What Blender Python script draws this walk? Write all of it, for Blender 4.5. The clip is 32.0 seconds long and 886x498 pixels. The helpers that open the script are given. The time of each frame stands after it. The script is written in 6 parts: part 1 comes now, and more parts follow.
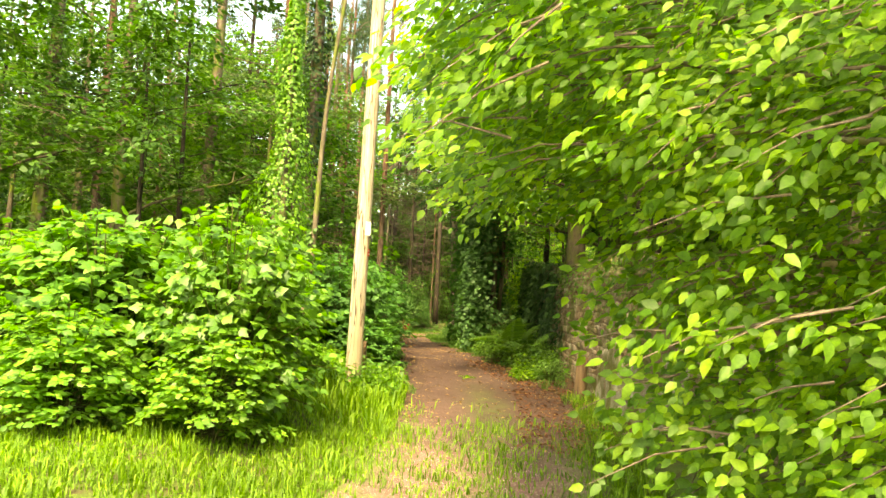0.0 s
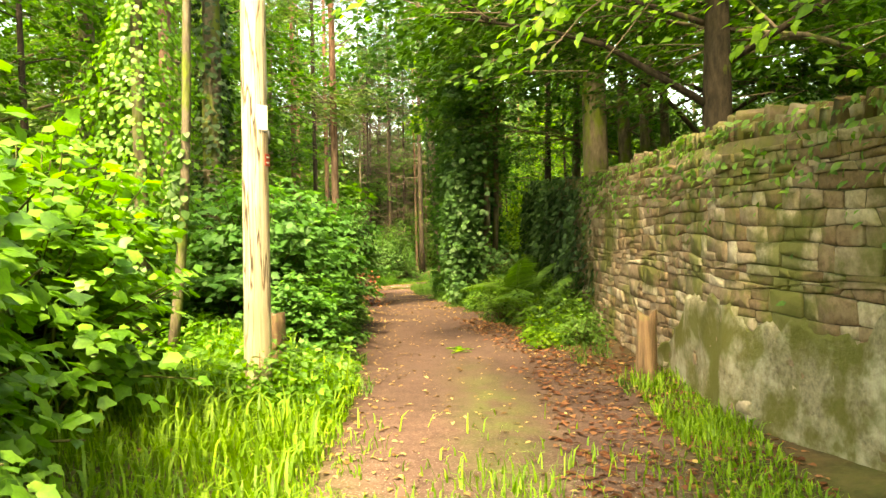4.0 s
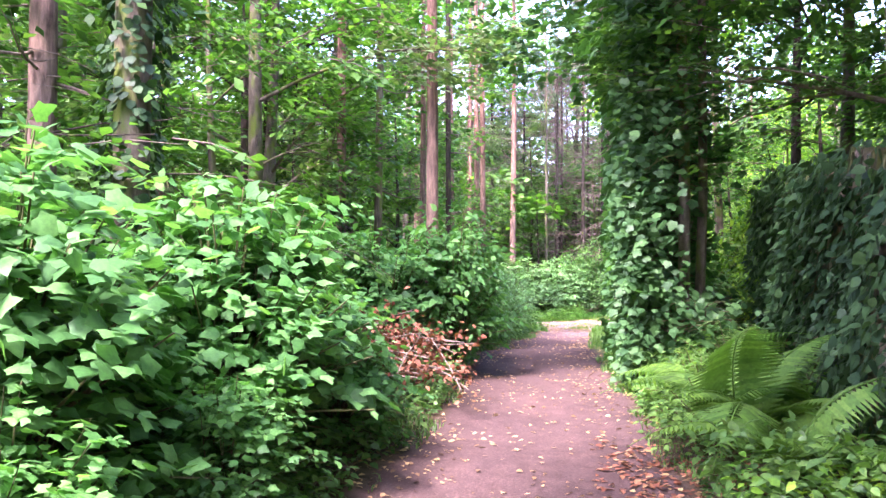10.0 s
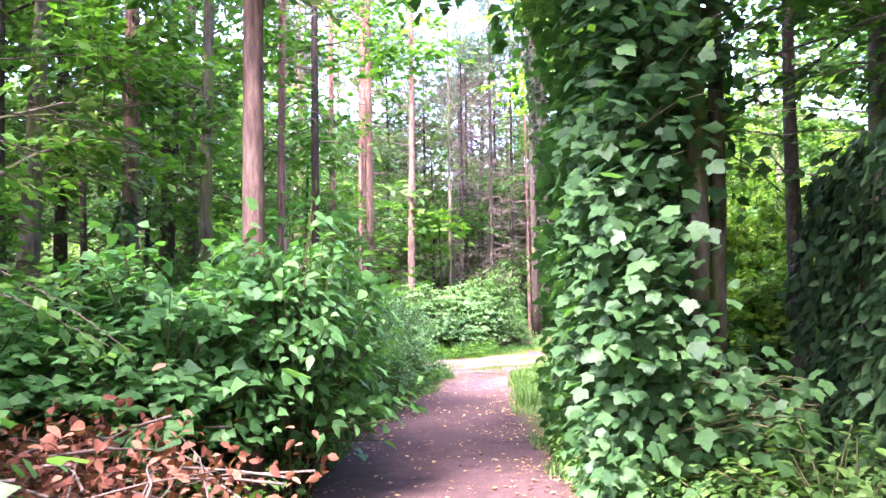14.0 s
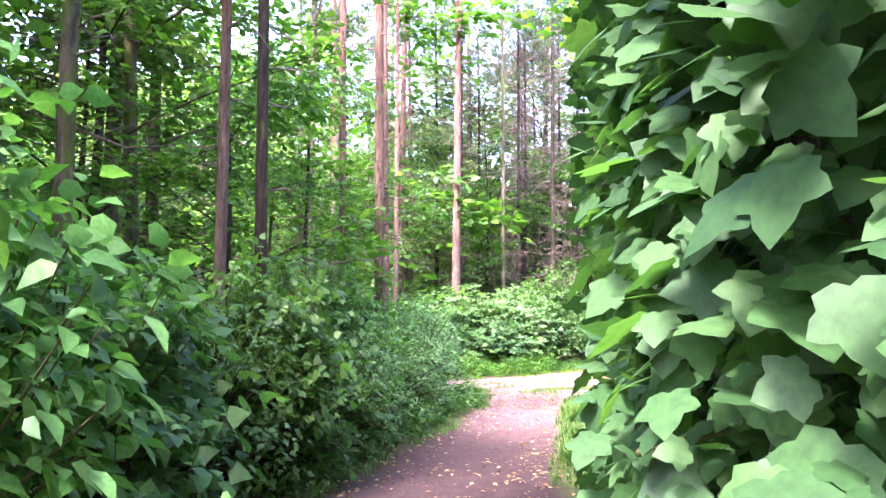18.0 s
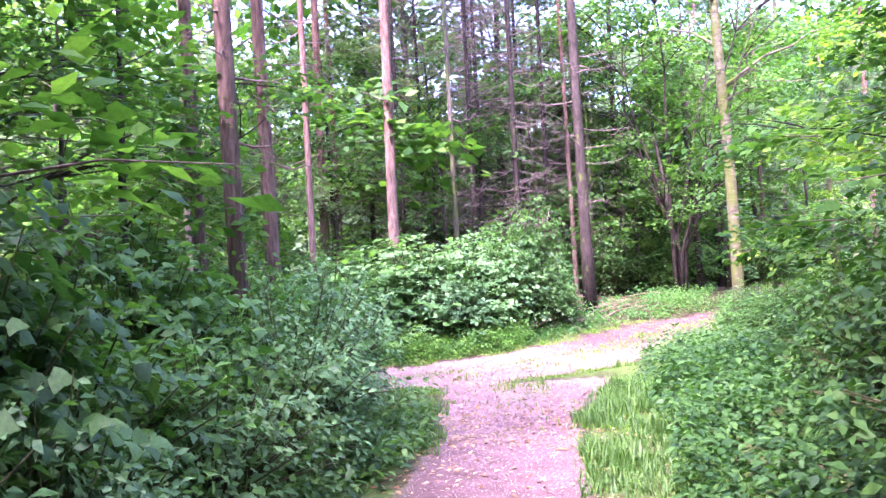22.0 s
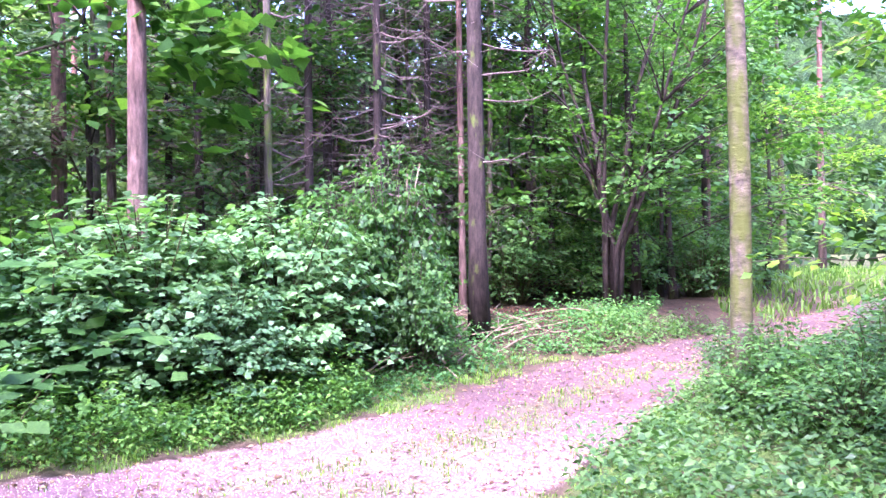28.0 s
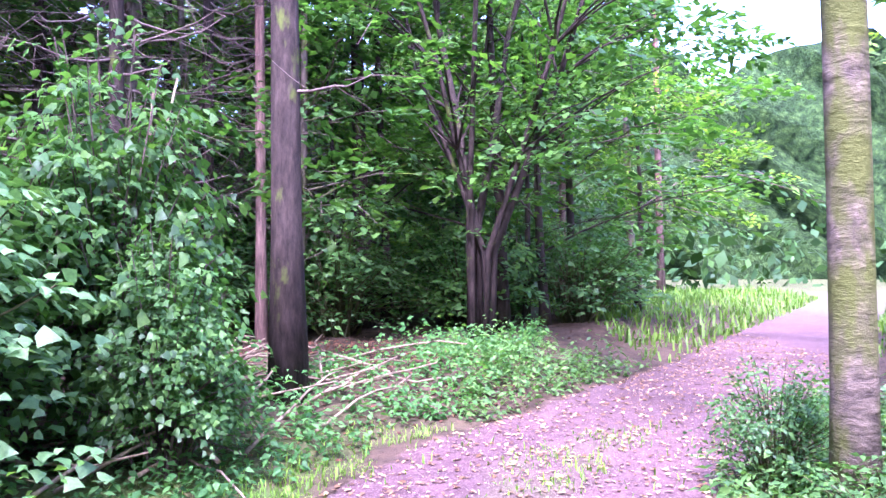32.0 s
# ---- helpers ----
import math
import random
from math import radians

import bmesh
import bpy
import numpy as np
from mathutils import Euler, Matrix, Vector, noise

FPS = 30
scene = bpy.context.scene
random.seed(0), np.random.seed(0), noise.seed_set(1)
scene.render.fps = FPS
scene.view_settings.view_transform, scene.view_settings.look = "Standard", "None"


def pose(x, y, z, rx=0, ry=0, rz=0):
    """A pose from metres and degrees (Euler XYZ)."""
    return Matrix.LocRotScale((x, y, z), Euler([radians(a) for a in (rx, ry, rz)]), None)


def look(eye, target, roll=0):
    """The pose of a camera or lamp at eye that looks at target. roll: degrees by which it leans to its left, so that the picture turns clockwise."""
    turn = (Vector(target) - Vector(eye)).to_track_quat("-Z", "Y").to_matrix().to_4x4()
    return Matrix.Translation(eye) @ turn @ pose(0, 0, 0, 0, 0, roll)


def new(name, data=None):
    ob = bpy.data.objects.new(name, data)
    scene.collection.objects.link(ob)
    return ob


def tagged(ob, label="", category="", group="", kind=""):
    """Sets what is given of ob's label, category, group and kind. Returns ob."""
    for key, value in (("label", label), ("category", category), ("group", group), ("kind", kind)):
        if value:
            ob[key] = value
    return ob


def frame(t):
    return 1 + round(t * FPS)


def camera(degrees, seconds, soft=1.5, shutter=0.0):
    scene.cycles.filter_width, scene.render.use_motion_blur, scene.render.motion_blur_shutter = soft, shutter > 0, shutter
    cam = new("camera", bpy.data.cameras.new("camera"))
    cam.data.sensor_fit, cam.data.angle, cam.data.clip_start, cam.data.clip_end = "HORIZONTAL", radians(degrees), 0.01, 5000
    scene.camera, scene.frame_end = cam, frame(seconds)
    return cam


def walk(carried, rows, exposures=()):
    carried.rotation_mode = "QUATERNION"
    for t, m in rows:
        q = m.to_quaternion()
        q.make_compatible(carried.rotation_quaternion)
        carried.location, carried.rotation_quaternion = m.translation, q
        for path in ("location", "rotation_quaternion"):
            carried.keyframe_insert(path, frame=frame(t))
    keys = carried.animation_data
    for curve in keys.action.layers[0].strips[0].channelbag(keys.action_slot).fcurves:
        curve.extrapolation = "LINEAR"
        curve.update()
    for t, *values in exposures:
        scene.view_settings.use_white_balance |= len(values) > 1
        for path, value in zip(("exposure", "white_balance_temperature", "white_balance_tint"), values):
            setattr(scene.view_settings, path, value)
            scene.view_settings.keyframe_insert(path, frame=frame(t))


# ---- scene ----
cam = camera(59.32, 32.0, 1.5)
PATH = [
    (0, (0.095, 0.285, 1.587), (-0.157, 2.262, 1.75), 3.4),
    (0.5, (0.053, 0.95, 1.541), (-0.051, 2.945, 1.626), -1.1),
    (1, (-0.081, 1.532, 1.489), (-0.225, 3.517, 1.684), 3.0),
    (1.5, (-0.191, 2.063, 1.512), (-0.517, 4.037, 1.505), -1.8),
    (2, (-0.204, 2.652, 1.5), (-0.54, 4.612, 1.718), 2.6),
    (2.5, (-0.254, 3.286, 1.484), (-0.577, 5.26, 1.527), -2.4),
    (4.5, (-0.223, 5.614, 1.560), (-0.434, 7.603, 1.586), -0.80),
    (5, (-0.187, 6.195, 1.576), (-0.482, 8.168, 1.719), 0.86),
    (5.5, (-0.152, 6.748, 1.623), (-0.497, 8.715, 1.741), -0.45),
    (6, (-0.147, 7.317, 1.659), (-0.510, 9.280, 1.782), -0.50),
    (6.5, (-0.145, 7.856, 1.686), (-0.585, 9.799, 1.864), 1.82),
    (7, (-0.129, 8.432, 1.712), (-0.608, 10.371, 1.815), -0.94),
    (7.5, (-0.142, 8.905, 1.739), (-0.539, 10.856, 1.922), 0.99),
    (8, (-0.149, 9.373, 1.741), (-0.560, 11.329, 1.821), -4.00),
    (8.5, (-0.116, 9.874, 1.780), (-0.721, 11.774, 1.930), 2.72),
    (9, (-0.149, 10.343, 1.792), (-0.932, 12.182, 1.870), -2.49),
    (9.5, (-0.186, 10.843, 1.823), (-0.966, 12.680, 1.947), 1.83),
    (10, (-0.226, 11.304, 1.854), (-0.994, 13.149, 1.933), 0.16),
    (10.5, (-0.304, 11.830, 1.899), (-0.976, 13.706, 2.065), 0.92),
    (11, (-0.434, 12.286, 1.953), (-1.130, 14.162, 1.934), 0.50),
    (11.5, (-0.572, 12.739, 1.975), (-1.323, 14.582, 2.172), 1.02),
    (12, (-0.742, 13.265, 1.982), (-1.483, 15.123, 1.986), 0.87),
    (12.5, (-0.944, 13.837, 1.985), (-1.495, 15.757, 2.072), -2.20),
    (13, (-1.069, 14.342, 2.017), (-1.590, 16.262, 2.226), -0.26),
    (13.5, (-1.213, 14.842, 2.027), (-1.785, 16.755, 2.146), -1.20),
    (14, (-1.360, 15.366, 2.059), (-1.892, 17.289, 2.196), -0.73),
    (14.5, (-1.515, 15.909, 2.043), (-1.864, 17.875, 2.156), -4.92),
    (16.5, (-1.35, 17.436, 2.193), (-1.926, 19.351, 2.228), -2.6),
    (17, (-1.407, 17.879, 2.092), (-2.002, 19.783, 2.223), -1.4),
    (17.5, (-1.491, 18.381, 2.033), (-2.115, 20.281, 2.07), -4.4),
    (18, (-1.72, 19.042, 2.03), (-2.433, 20.904, 2.184), -0.0),
    (18.5, (-2.0, 19.696, 2.152), (-2.82, 21.52, 2.167), -4.5),
    (19, (-2.22, 20.308, 2.173), (-2.985, 22.152, 2.292), 0.2),
    (19.5, (-2.419, 20.907, 2.172), (-3.124, 22.778, 2.179), -3.6),
    (20, (-2.598, 21.544, 2.182), (-3.178, 23.45, 2.358), -2.3),
    (20.5, (-2.776, 22.129, 2.17), (-3.343, 24.047, 2.194), -2.8),
    (21, (-2.951, 22.742, 2.165), (-3.54, 24.653, 2.14), -3.9),
    (21.5, (-3.085, 23.301, 2.127), (-3.72, 25.192, 2.261), -3.2),
    (22, (-3.209, 23.88, 2.113), (-3.807, 25.788, 2.144), -3.4),
    (22.5, (-3.316, 24.434, 2.106), (-3.823, 26.362, 2.263), -3.9),
    (23, (-3.417, 24.973, 2.1), (-3.875, 26.918, 2.182), -4.0),
    (23.5, (-3.469, 25.505, 2.066), (-3.992, 27.432, 2.176), -3.2),
    (24, (-3.572, 26.037, 2.07), (-4.097, 27.966, 2.119), -4.6),
    (24.5, (-3.629, 26.579, 2.054), (-4.089, 28.522, 2.181), -2.8),
    (25, (-3.631, 27.106, 2.044), (-4.083, 29.053, 2.106), -3.2),
    (25.5, (-3.634, 27.564, 2.114), (-3.936, 29.539, 2.195), -2.4),
    (27.5, (-3.71, 29.972, 2.162), (-4.008, 31.947, 2.269), 0.4),
    (28, (-3.824, 30.436, 2.149), (-4.189, 32.402, 2.127), -0.7),
    (28.5, (-3.922, 30.972, 2.043), (-4.41, 32.911, 2.083), -2.5),
    (29, (-4.075, 31.505, 1.988), (-4.465, 33.464, 2.08), -0.6),
    (29.5, (-4.132, 32.062, 1.943), (-4.373, 34.047, 1.98), -1.9),
    (30, (-4.233, 32.563, 1.916), (-4.525, 34.54, 1.986), 0.3),
    (30.5, (-4.312, 33.123, 1.892), (-4.474, 35.116, 1.931), -2.4),
    (31, (-4.325, 33.557, 1.85), (-4.38, 35.551, 1.996), -1.2),
    (31.5, (-4.415, 34.197, 1.763), (-4.376, 36.197, 1.761), -5.3),
    (32, (-4.471, 34.711, 1.804), (-4.337, 36.706, 1.855), -0.5),
]
EXPOSURES = [(0.0, 3.05, 14500, -4), (2.0, 3.25, 14500, -2), (6.8, 3.55, 14500, -4), (7.8, 3.65, 8500, 13), (9.0, 3.95, 5900, 38), (13.0, 4.45, 5900, 46), (17.5, 4.45, 6000, 40), (21.0, 4.2, 5600, 54), (24.0, 3.88, 5350, 68), (28.0, 3.85, 5200, 58), (32.0, 3.75, 5000, 61)]
walk(cam, [(t, look(eye, target, roll)) for t, eye, target, roll in PATH], EXPOSURES)

# ---- light ----
world = bpy.data.worlds.new("sky")
scene.world = world
world.use_nodes = True
_n = world.node_tree.nodes
_sky = _n.new("ShaderNodeTexSky")
_sky.sky_type, _sky.sun_disc = "NISHITA", False
SUN_ELEV, SUN_AZ = 54.0, 192.0          # degrees; azimuth clockwise from +y, where the light comes from
_sky.sun_elevation, _sky.sun_rotation = radians(SUN_ELEV), radians(SUN_AZ)
_sky.air_density, _sky.dust_density = 1.0, 2.5
world.node_tree.links.new(_sky.outputs[0], _n["Background"].inputs[0])
_n["Background"].inputs[1].default_value = 0.15
sun = new("sun", bpy.data.lights.new("sun", "SUN"))
sun.data.energy, sun.data.angle, sun.data.color = 1.95, radians(10.0), (1.0, 0.95, 0.84)
_from = Vector((math.sin(radians(SUN_AZ)) * math.cos(radians(SUN_ELEV)), math.cos(radians(SUN_AZ)) * math.cos(radians(SUN_ELEV)), math.sin(radians(SUN_ELEV))))
sun.matrix_world = look(_from * 60, (0, 0, 0))

rng = np.random.default_rng(7)


# ---- materials ----
def nodes_of(name, rough=0.8):
    m = bpy.data.materials.new(name)
    m.use_nodes = True
    nt = m.node_tree
    b = nt.nodes["Principled BSDF"]
    b.inputs["Roughness"].default_value = rough
    return m, nt, b


def ramp(nt, fac, stops):
    r = nt.nodes.new("ShaderNodeValToRGB")
    el = r.color_ramp.elements
    while len(el) < len(stops):
        el.new(0.5)
    for e, (p, c) in zip(el, stops):
        e.position, e.color = p, (*c, 1)
    nt.links.new(fac, r.inputs[0])
    return r.outputs[0]


def noise_tex(nt, scale, detail=4.0, vec=None, rough=0.6):
    t = nt.nodes.new("ShaderNodeTexNoise")
    t.inputs["Scale"].default_value, t.inputs["Detail"].default_value, t.inputs["Roughness"].default_value = scale, detail, rough
    if vec is not None:
        nt.links.new(vec, t.inputs["Vector"])
    return t.outputs["Fac"]


def coords(nt, scale=(1, 1, 1), kind="Object"):
    c = nt.nodes.new("ShaderNodeTexCoord")
    mp = nt.nodes.new("ShaderNodeMapping")
    mp.inputs["Scale"].default_value = scale
    nt.links.new(c.outputs[kind], mp.inputs[0])
    return mp.outputs[0]


def mix(nt, fac, a, b, mode="MIX"):
    m = nt.nodes.new("ShaderNodeMix")
    m.data_type, m.blend_type = "RGBA", mode
    for sock, v in ((m.inputs["Factor"], fac), (m.inputs["A"], a), (m.inputs["B"], b)):
        if isinstance(v, (int, float)):
            sock.default_value = v
        elif isinstance(v, tuple):
            sock.default_value = (*v, 1)
        else:
            nt.links.new(v, sock)
    return m.outputs["Result"]


def bump(nt, bsdf, height, strength, dist=0.02):
    n = nt.nodes.new("ShaderNodeBump")
    n.inputs["Strength"].default_value, n.inputs["Distance"].default_value = strength, dist
    nt.links.new(height, n.inputs["Height"])
    nt.links.new(n.outputs[0], bsdf.inputs["Normal"])


def leaf_mat(name, dark, mid, light, rough=0.5, through_=0.4, gloss=0.35, yellow=0.0):
    """A leaf: its colour varies leaf by leaf and plant by plant; some of the light goes through the blade."""
    m, nt, b = nodes_of(name, rough)
    g = nt.nodes.new("ShaderNodeNewGeometry")
    o = nt.nodes.new("ShaderNodeObjectInfo")
    stops = [(0.0, dark), (0.5, mid), (0.95, light)]
    if yellow:
        stops.append((1.0, (0.24, 0.25, 0.035)))
    col = ramp(nt, g.outputs["Random Per Island"], stops)
    patch = ramp(nt, noise_tex(nt, 0.8, 2), [(0.35, (0.8, 0.8, 0.8)), (0.65, (1.15, 1.15, 1.1))])
    col = mix(nt, 1.0, col, patch, "MULTIPLY")
    plant = ramp(nt, o.outputs["Random"], [(0.0, (0.86, 0.9, 0.95)), (1.0, (1.12, 1.08, 0.95))])
    col = mix(nt, 1.0, col, plant, "MULTIPLY")
    col = mix(nt, 1.0, col, ramp(nt, noise_tex(nt, 55, 3, coords(nt)), [(0.3, (0.72, 0.75, 0.75)), (0.7, (1.2, 1.18, 1.12))]), "MULTIPLY")
    nt.links.new(col, b.inputs["Base Color"])
    b.inputs["Specular IOR Level"].default_value = gloss
    t = nt.nodes.new("ShaderNodeBsdfTranslucent")
    tint = mix(nt, 1.0, col, (1.45, 1.7, 0.6), "MULTIPLY")
    nt.links.new(tint, t.inputs["Color"])
    ms = nt.nodes.new("ShaderNodeMixShader")
    ms.inputs[0].default_value = through_
    nt.links.new(b.outputs[0], ms.inputs[1])
    nt.links.new(t.outputs[0], ms.inputs[2])
    nt.links.new(ms.outputs[0], nt.nodes["Material Output"].inputs[0])
    return m


def bark_mat(name, deep, high, stretch=0.18, scale=14.0, moss=0.0, moss_col=(0.09, 0.12, 0.02), strength=0.7, upper=None):
    m, nt, b = nodes_of(name, 0.9)
    v = coords(nt, (1, 1, stretch))
    f = noise_tex(nt, scale, 6, v, 0.7)
    col = ramp(nt, f, [(0.32, deep), (0.55, tuple((a + c) / 2 for a, c in zip(deep, high))), (0.72, high)])
    if upper:
        sep = nt.nodes.new("ShaderNodeSeparateXYZ")
        nt.links.new(coords(nt), sep.inputs[0])
        up = ramp(nt, sep.outputs["Z"], [(0.0, (0, 0, 0)), (1.0, (1, 1, 1))])
        mr = nt.nodes.new("ShaderNodeMapRange")
        mr.inputs["From Min"].default_value, mr.inputs["From Max"].default_value = upper[1], upper[2]
        nt.links.new(sep.outputs["Z"], mr.inputs["Value"])
        warm = mix(nt, 1.0, col, upper[0], "MULTIPLY")
        col = mix(nt, mr.outputs[0], col, warm)
    big = noise_tex(nt, 1.6, 3, coords(nt))
    col = mix(nt, 1.0, col, ramp(nt, big, [(0.3, (0.75, 0.75, 0.75)), (0.7, (1.2, 1.2, 1.2))]), "MULTIPLY")
    if moss:
        mf = ramp(nt, noise_tex(nt, 4.5, 5, coords(nt, (1, 1, 0.45))), [(0.62 - moss * 0.4, (0, 0, 0)), (0.72 - moss * 0.3, (1, 1, 1))])
        col = mix(nt, mf, col, moss_col)
    nt.links.new(col, b.inputs["Base Color"])
    b.inputs["Specular IOR Level"].default_value = 0.15
    bump(nt, b, f, strength, 0.03)
    return m


M = {}
M["shrub"] = leaf_mat("shrub_leaf", (0.05, 0.14, 0.02), (0.09, 0.225, 0.03), (0.165, 0.33, 0.05), 0.45, 0.38, 0.45)
M["shrub_cool"] = leaf_mat("cool_shrub_leaf", (0.036, 0.11, 0.032), (0.062, 0.18, 0.052), (0.12, 0.28, 0.09), 0.5, 0.42, 0.22)
M["shrub_pale"] = leaf_mat("pale_shrub_leaf", (0.062, 0.145, 0.05), (0.10, 0.22, 0.076), (0.175, 0.315, 0.125), 0.5, 0.3, 0.35)
# dark bramble green; in thicket and undergrowth it also stands in for shade
M["dark_shrub"] = leaf_mat("dark_shaded_shrub_leaf", (0.034, 0.095, 0.023), (0.062, 0.16, 0.035), (0.112, 0.235, 0.053), 0.5, 0.42, 0.35)
M["sycamore"] = leaf_mat("sycamore_leaf", (0.028, 0.082, 0.026), (0.046, 0.122, 0.036), (0.08, 0.18, 0.056), 0.55, 0.42, 0.3)
M["hornbeam"] = leaf_mat("hornbeam_leaf", (0.055, 0.14, 0.016), (0.11, 0.24, 0.026), (0.22, 0.36, 0.042), 0.5, 0.55, 0.35)
M["canopy"] = leaf_mat("canopy_leaf", (0.026, 0.085, 0.014), (0.052, 0.14, 0.021), (0.11, 0.235, 0.034), 0.55, 0.42, 0.25)
# young yellow-green leaf; on trees and shrubs its brightness also stands in for sun
M["fresh"] = leaf_mat("fresh_sunlit_leaf", (0.05, 0.12, 0.012), (0.10, 0.21, 0.02), (0.22, 0.34, 0.035), 0.5, 0.5, 0.3)
M["ivy"] = leaf_mat("ivy_leaf", (0.012, 0.035, 0.014), (0.024, 0.06, 0.02), (0.05, 0.10, 0.035), 0.55, 0.2, 0.2)
M["fern"] = leaf_mat("fern_leaf", (0.05, 0.12, 0.02), (0.08, 0.17, 0.028), (0.12, 0.22, 0.04), 0.55, 0.4, 0.3)
M["grass"] = leaf_mat("grass_blade", (0.06, 0.14, 0.014), (0.11, 0.22, 0.022), (0.19, 0.32, 0.04), 0.55, 0.35, 0.3)
M["weed"] = leaf_mat("weed_leaf", (0.04, 0.10, 0.022), (0.075, 0.165, 0.036), (0.13, 0.24, 0.055), 0.5, 0.38, 0.35)
M["needle"] = leaf_mat("pine_needle", (0.02, 0.05, 0.018), (0.035, 0.075, 0.025), (0.06, 0.11, 0.035), 0.55, 0.15, 0.3)
M["litter"] = leaf_mat("fallen_leaf", (0.09, 0.045, 0.02), (0.24, 0.14, 0.07), (0.42, 0.29, 0.15), 0.7, 0.1, 0.25)
M["dead"] = leaf_mat("dead_leaf", (0.09, 0.028, 0.016), (0.18, 0.062, 0.036), (0.27, 0.12, 0.07), 0.75, 0.15, 0.2)
# two copies of the canopy leaf with shade and sunlight put into the colour
M["canopy_shaded"] = leaf_mat("shaded_canopy_leaf", (0.02, 0.062, 0.013), (0.038, 0.105, 0.02), (0.078, 0.172, 0.033), 0.55, 0.36, 0.25)
M["canopy_lit"] = leaf_mat("lit_canopy_leaf", (0.06, 0.11, 0.045), (0.10, 0.165, 0.075), (0.17, 0.24, 0.12), 0.55, 0.4, 0.3)
# leaf colour darkened to stand in for the shade in the far woods
M["far"] = leaf_mat("far_shaded_leaf", (0.014, 0.04, 0.01), (0.026, 0.07, 0.015), (0.05, 0.115, 0.024), 0.6, 0.2, 0.2)
M["pine_bark"] = bark_mat("pine_bark", (0.05, 0.032, 0.026), (0.27, 0.175, 0.135), 0.25, 16, strength=0.8, upper=((1.15, 0.93, 0.84), 2.5, 6.0))
M["grey_bark"] = bark_mat("grey_bark", (0.045, 0.035, 0.026), (0.20, 0.16, 0.12), 0.3, 14, moss=0.35)
M["dark_bark"] = bark_mat("dark_bark", (0.016, 0.012, 0.010), (0.075, 0.055, 0.042), 0.3, 18, moss=0.05)
M["rough_bark"] = bark_mat("rough_bark", (0.05, 0.04, 0.032), (0.30, 0.25, 0.20), 0.45, 20, moss=0.12, strength=1.0)
M["moss_bark"] = bark_mat("mossy_bark", (0.028, 0.022, 0.017), (0.22, 0.175, 0.125), 2.2, 9, moss=0.52, moss_col=(0.075, 0.085, 0.02), strength=0.9)
M["twig"] = bark_mat("dry_twig", (0.06, 0.045, 0.036), (0.23, 0.175, 0.14), 0.3, 30, strength=0.3)
M["straw"] = bark_mat("dry_straw_stem", (0.12, 0.085, 0.05), (0.40, 0.31, 0.20), 0.2, 26, strength=0.3)
M["stem"] = bark_mat("green_stem", (0.05, 0.05, 0.02), (0.13, 0.13, 0.05), 0.3, 30, strength=0.2)


def pole_mat():
    m, nt, b = nodes_of("weathered_pole", 0.85)
    grain = noise_tex(nt, 42, 6, coords(nt, (1, 1, 0.03)), 0.65)
    big = noise_tex(nt, 3.0, 4, coords(nt, (1, 1, 0.35)))
    col = ramp(nt, grain, [(0.28, (0.12, 0.075, 0.045)), (0.45, (0.33, 0.28, 0.225)), (0.75, (0.56, 0.51, 0.44))])
    col = mix(nt, 1.0, col, ramp(nt, big, [(0.3, (0.62, 0.58, 0.55)), (0.65, (1.12, 1.1, 1.05))]), "MULTIPLY")
    split = noise_tex(nt, 14, 3, coords(nt, (1, 1, 0.07)), 0.5)
    crack = ramp(nt, split, [(0.47, (1, 1, 1)), (0.49, (0.12, 0.09, 0.07)), (0.505, (0.12, 0.09, 0.07)), (0.525, (1, 1, 1))])
    col = mix(nt, 1.0, col, crack, "MULTIPLY")
    brown = ramp(nt, noise_tex(nt, 5, 4, coords(nt, (1, 1, 0.12))), [(0.46, (0, 0, 0)), (0.58, (0.5, 0.5, 0.5))])
    col = mix(nt, brown, col, (0.24, 0.155, 0.095))
    nt.links.new(col, b.inputs["Base Color"])
    bump(nt, b, grain, 0.8, 0.015)
    return m


def post_mat(name, a, c):
    m, nt, b = nodes_of(name, 0.9)
    grain = noise_tex(nt, 30, 6, coords(nt, (1, 1, 0.08)), 0.7)
    col = ramp(nt, grain, [(0.3, a), (0.7, c)])
    mossf = ramp(nt, noise_tex(nt, 6, 4, coords(nt)), [(0.55, (0, 0, 0)), (0.68, (1, 1, 1))])
    col = mix(nt, mossf, col, (0.12, 0.12, 0.04))
    nt.links.new(col, b.inputs["Base Color"])
    bump(nt, b, grain, 1.0, 0.02)
    return m


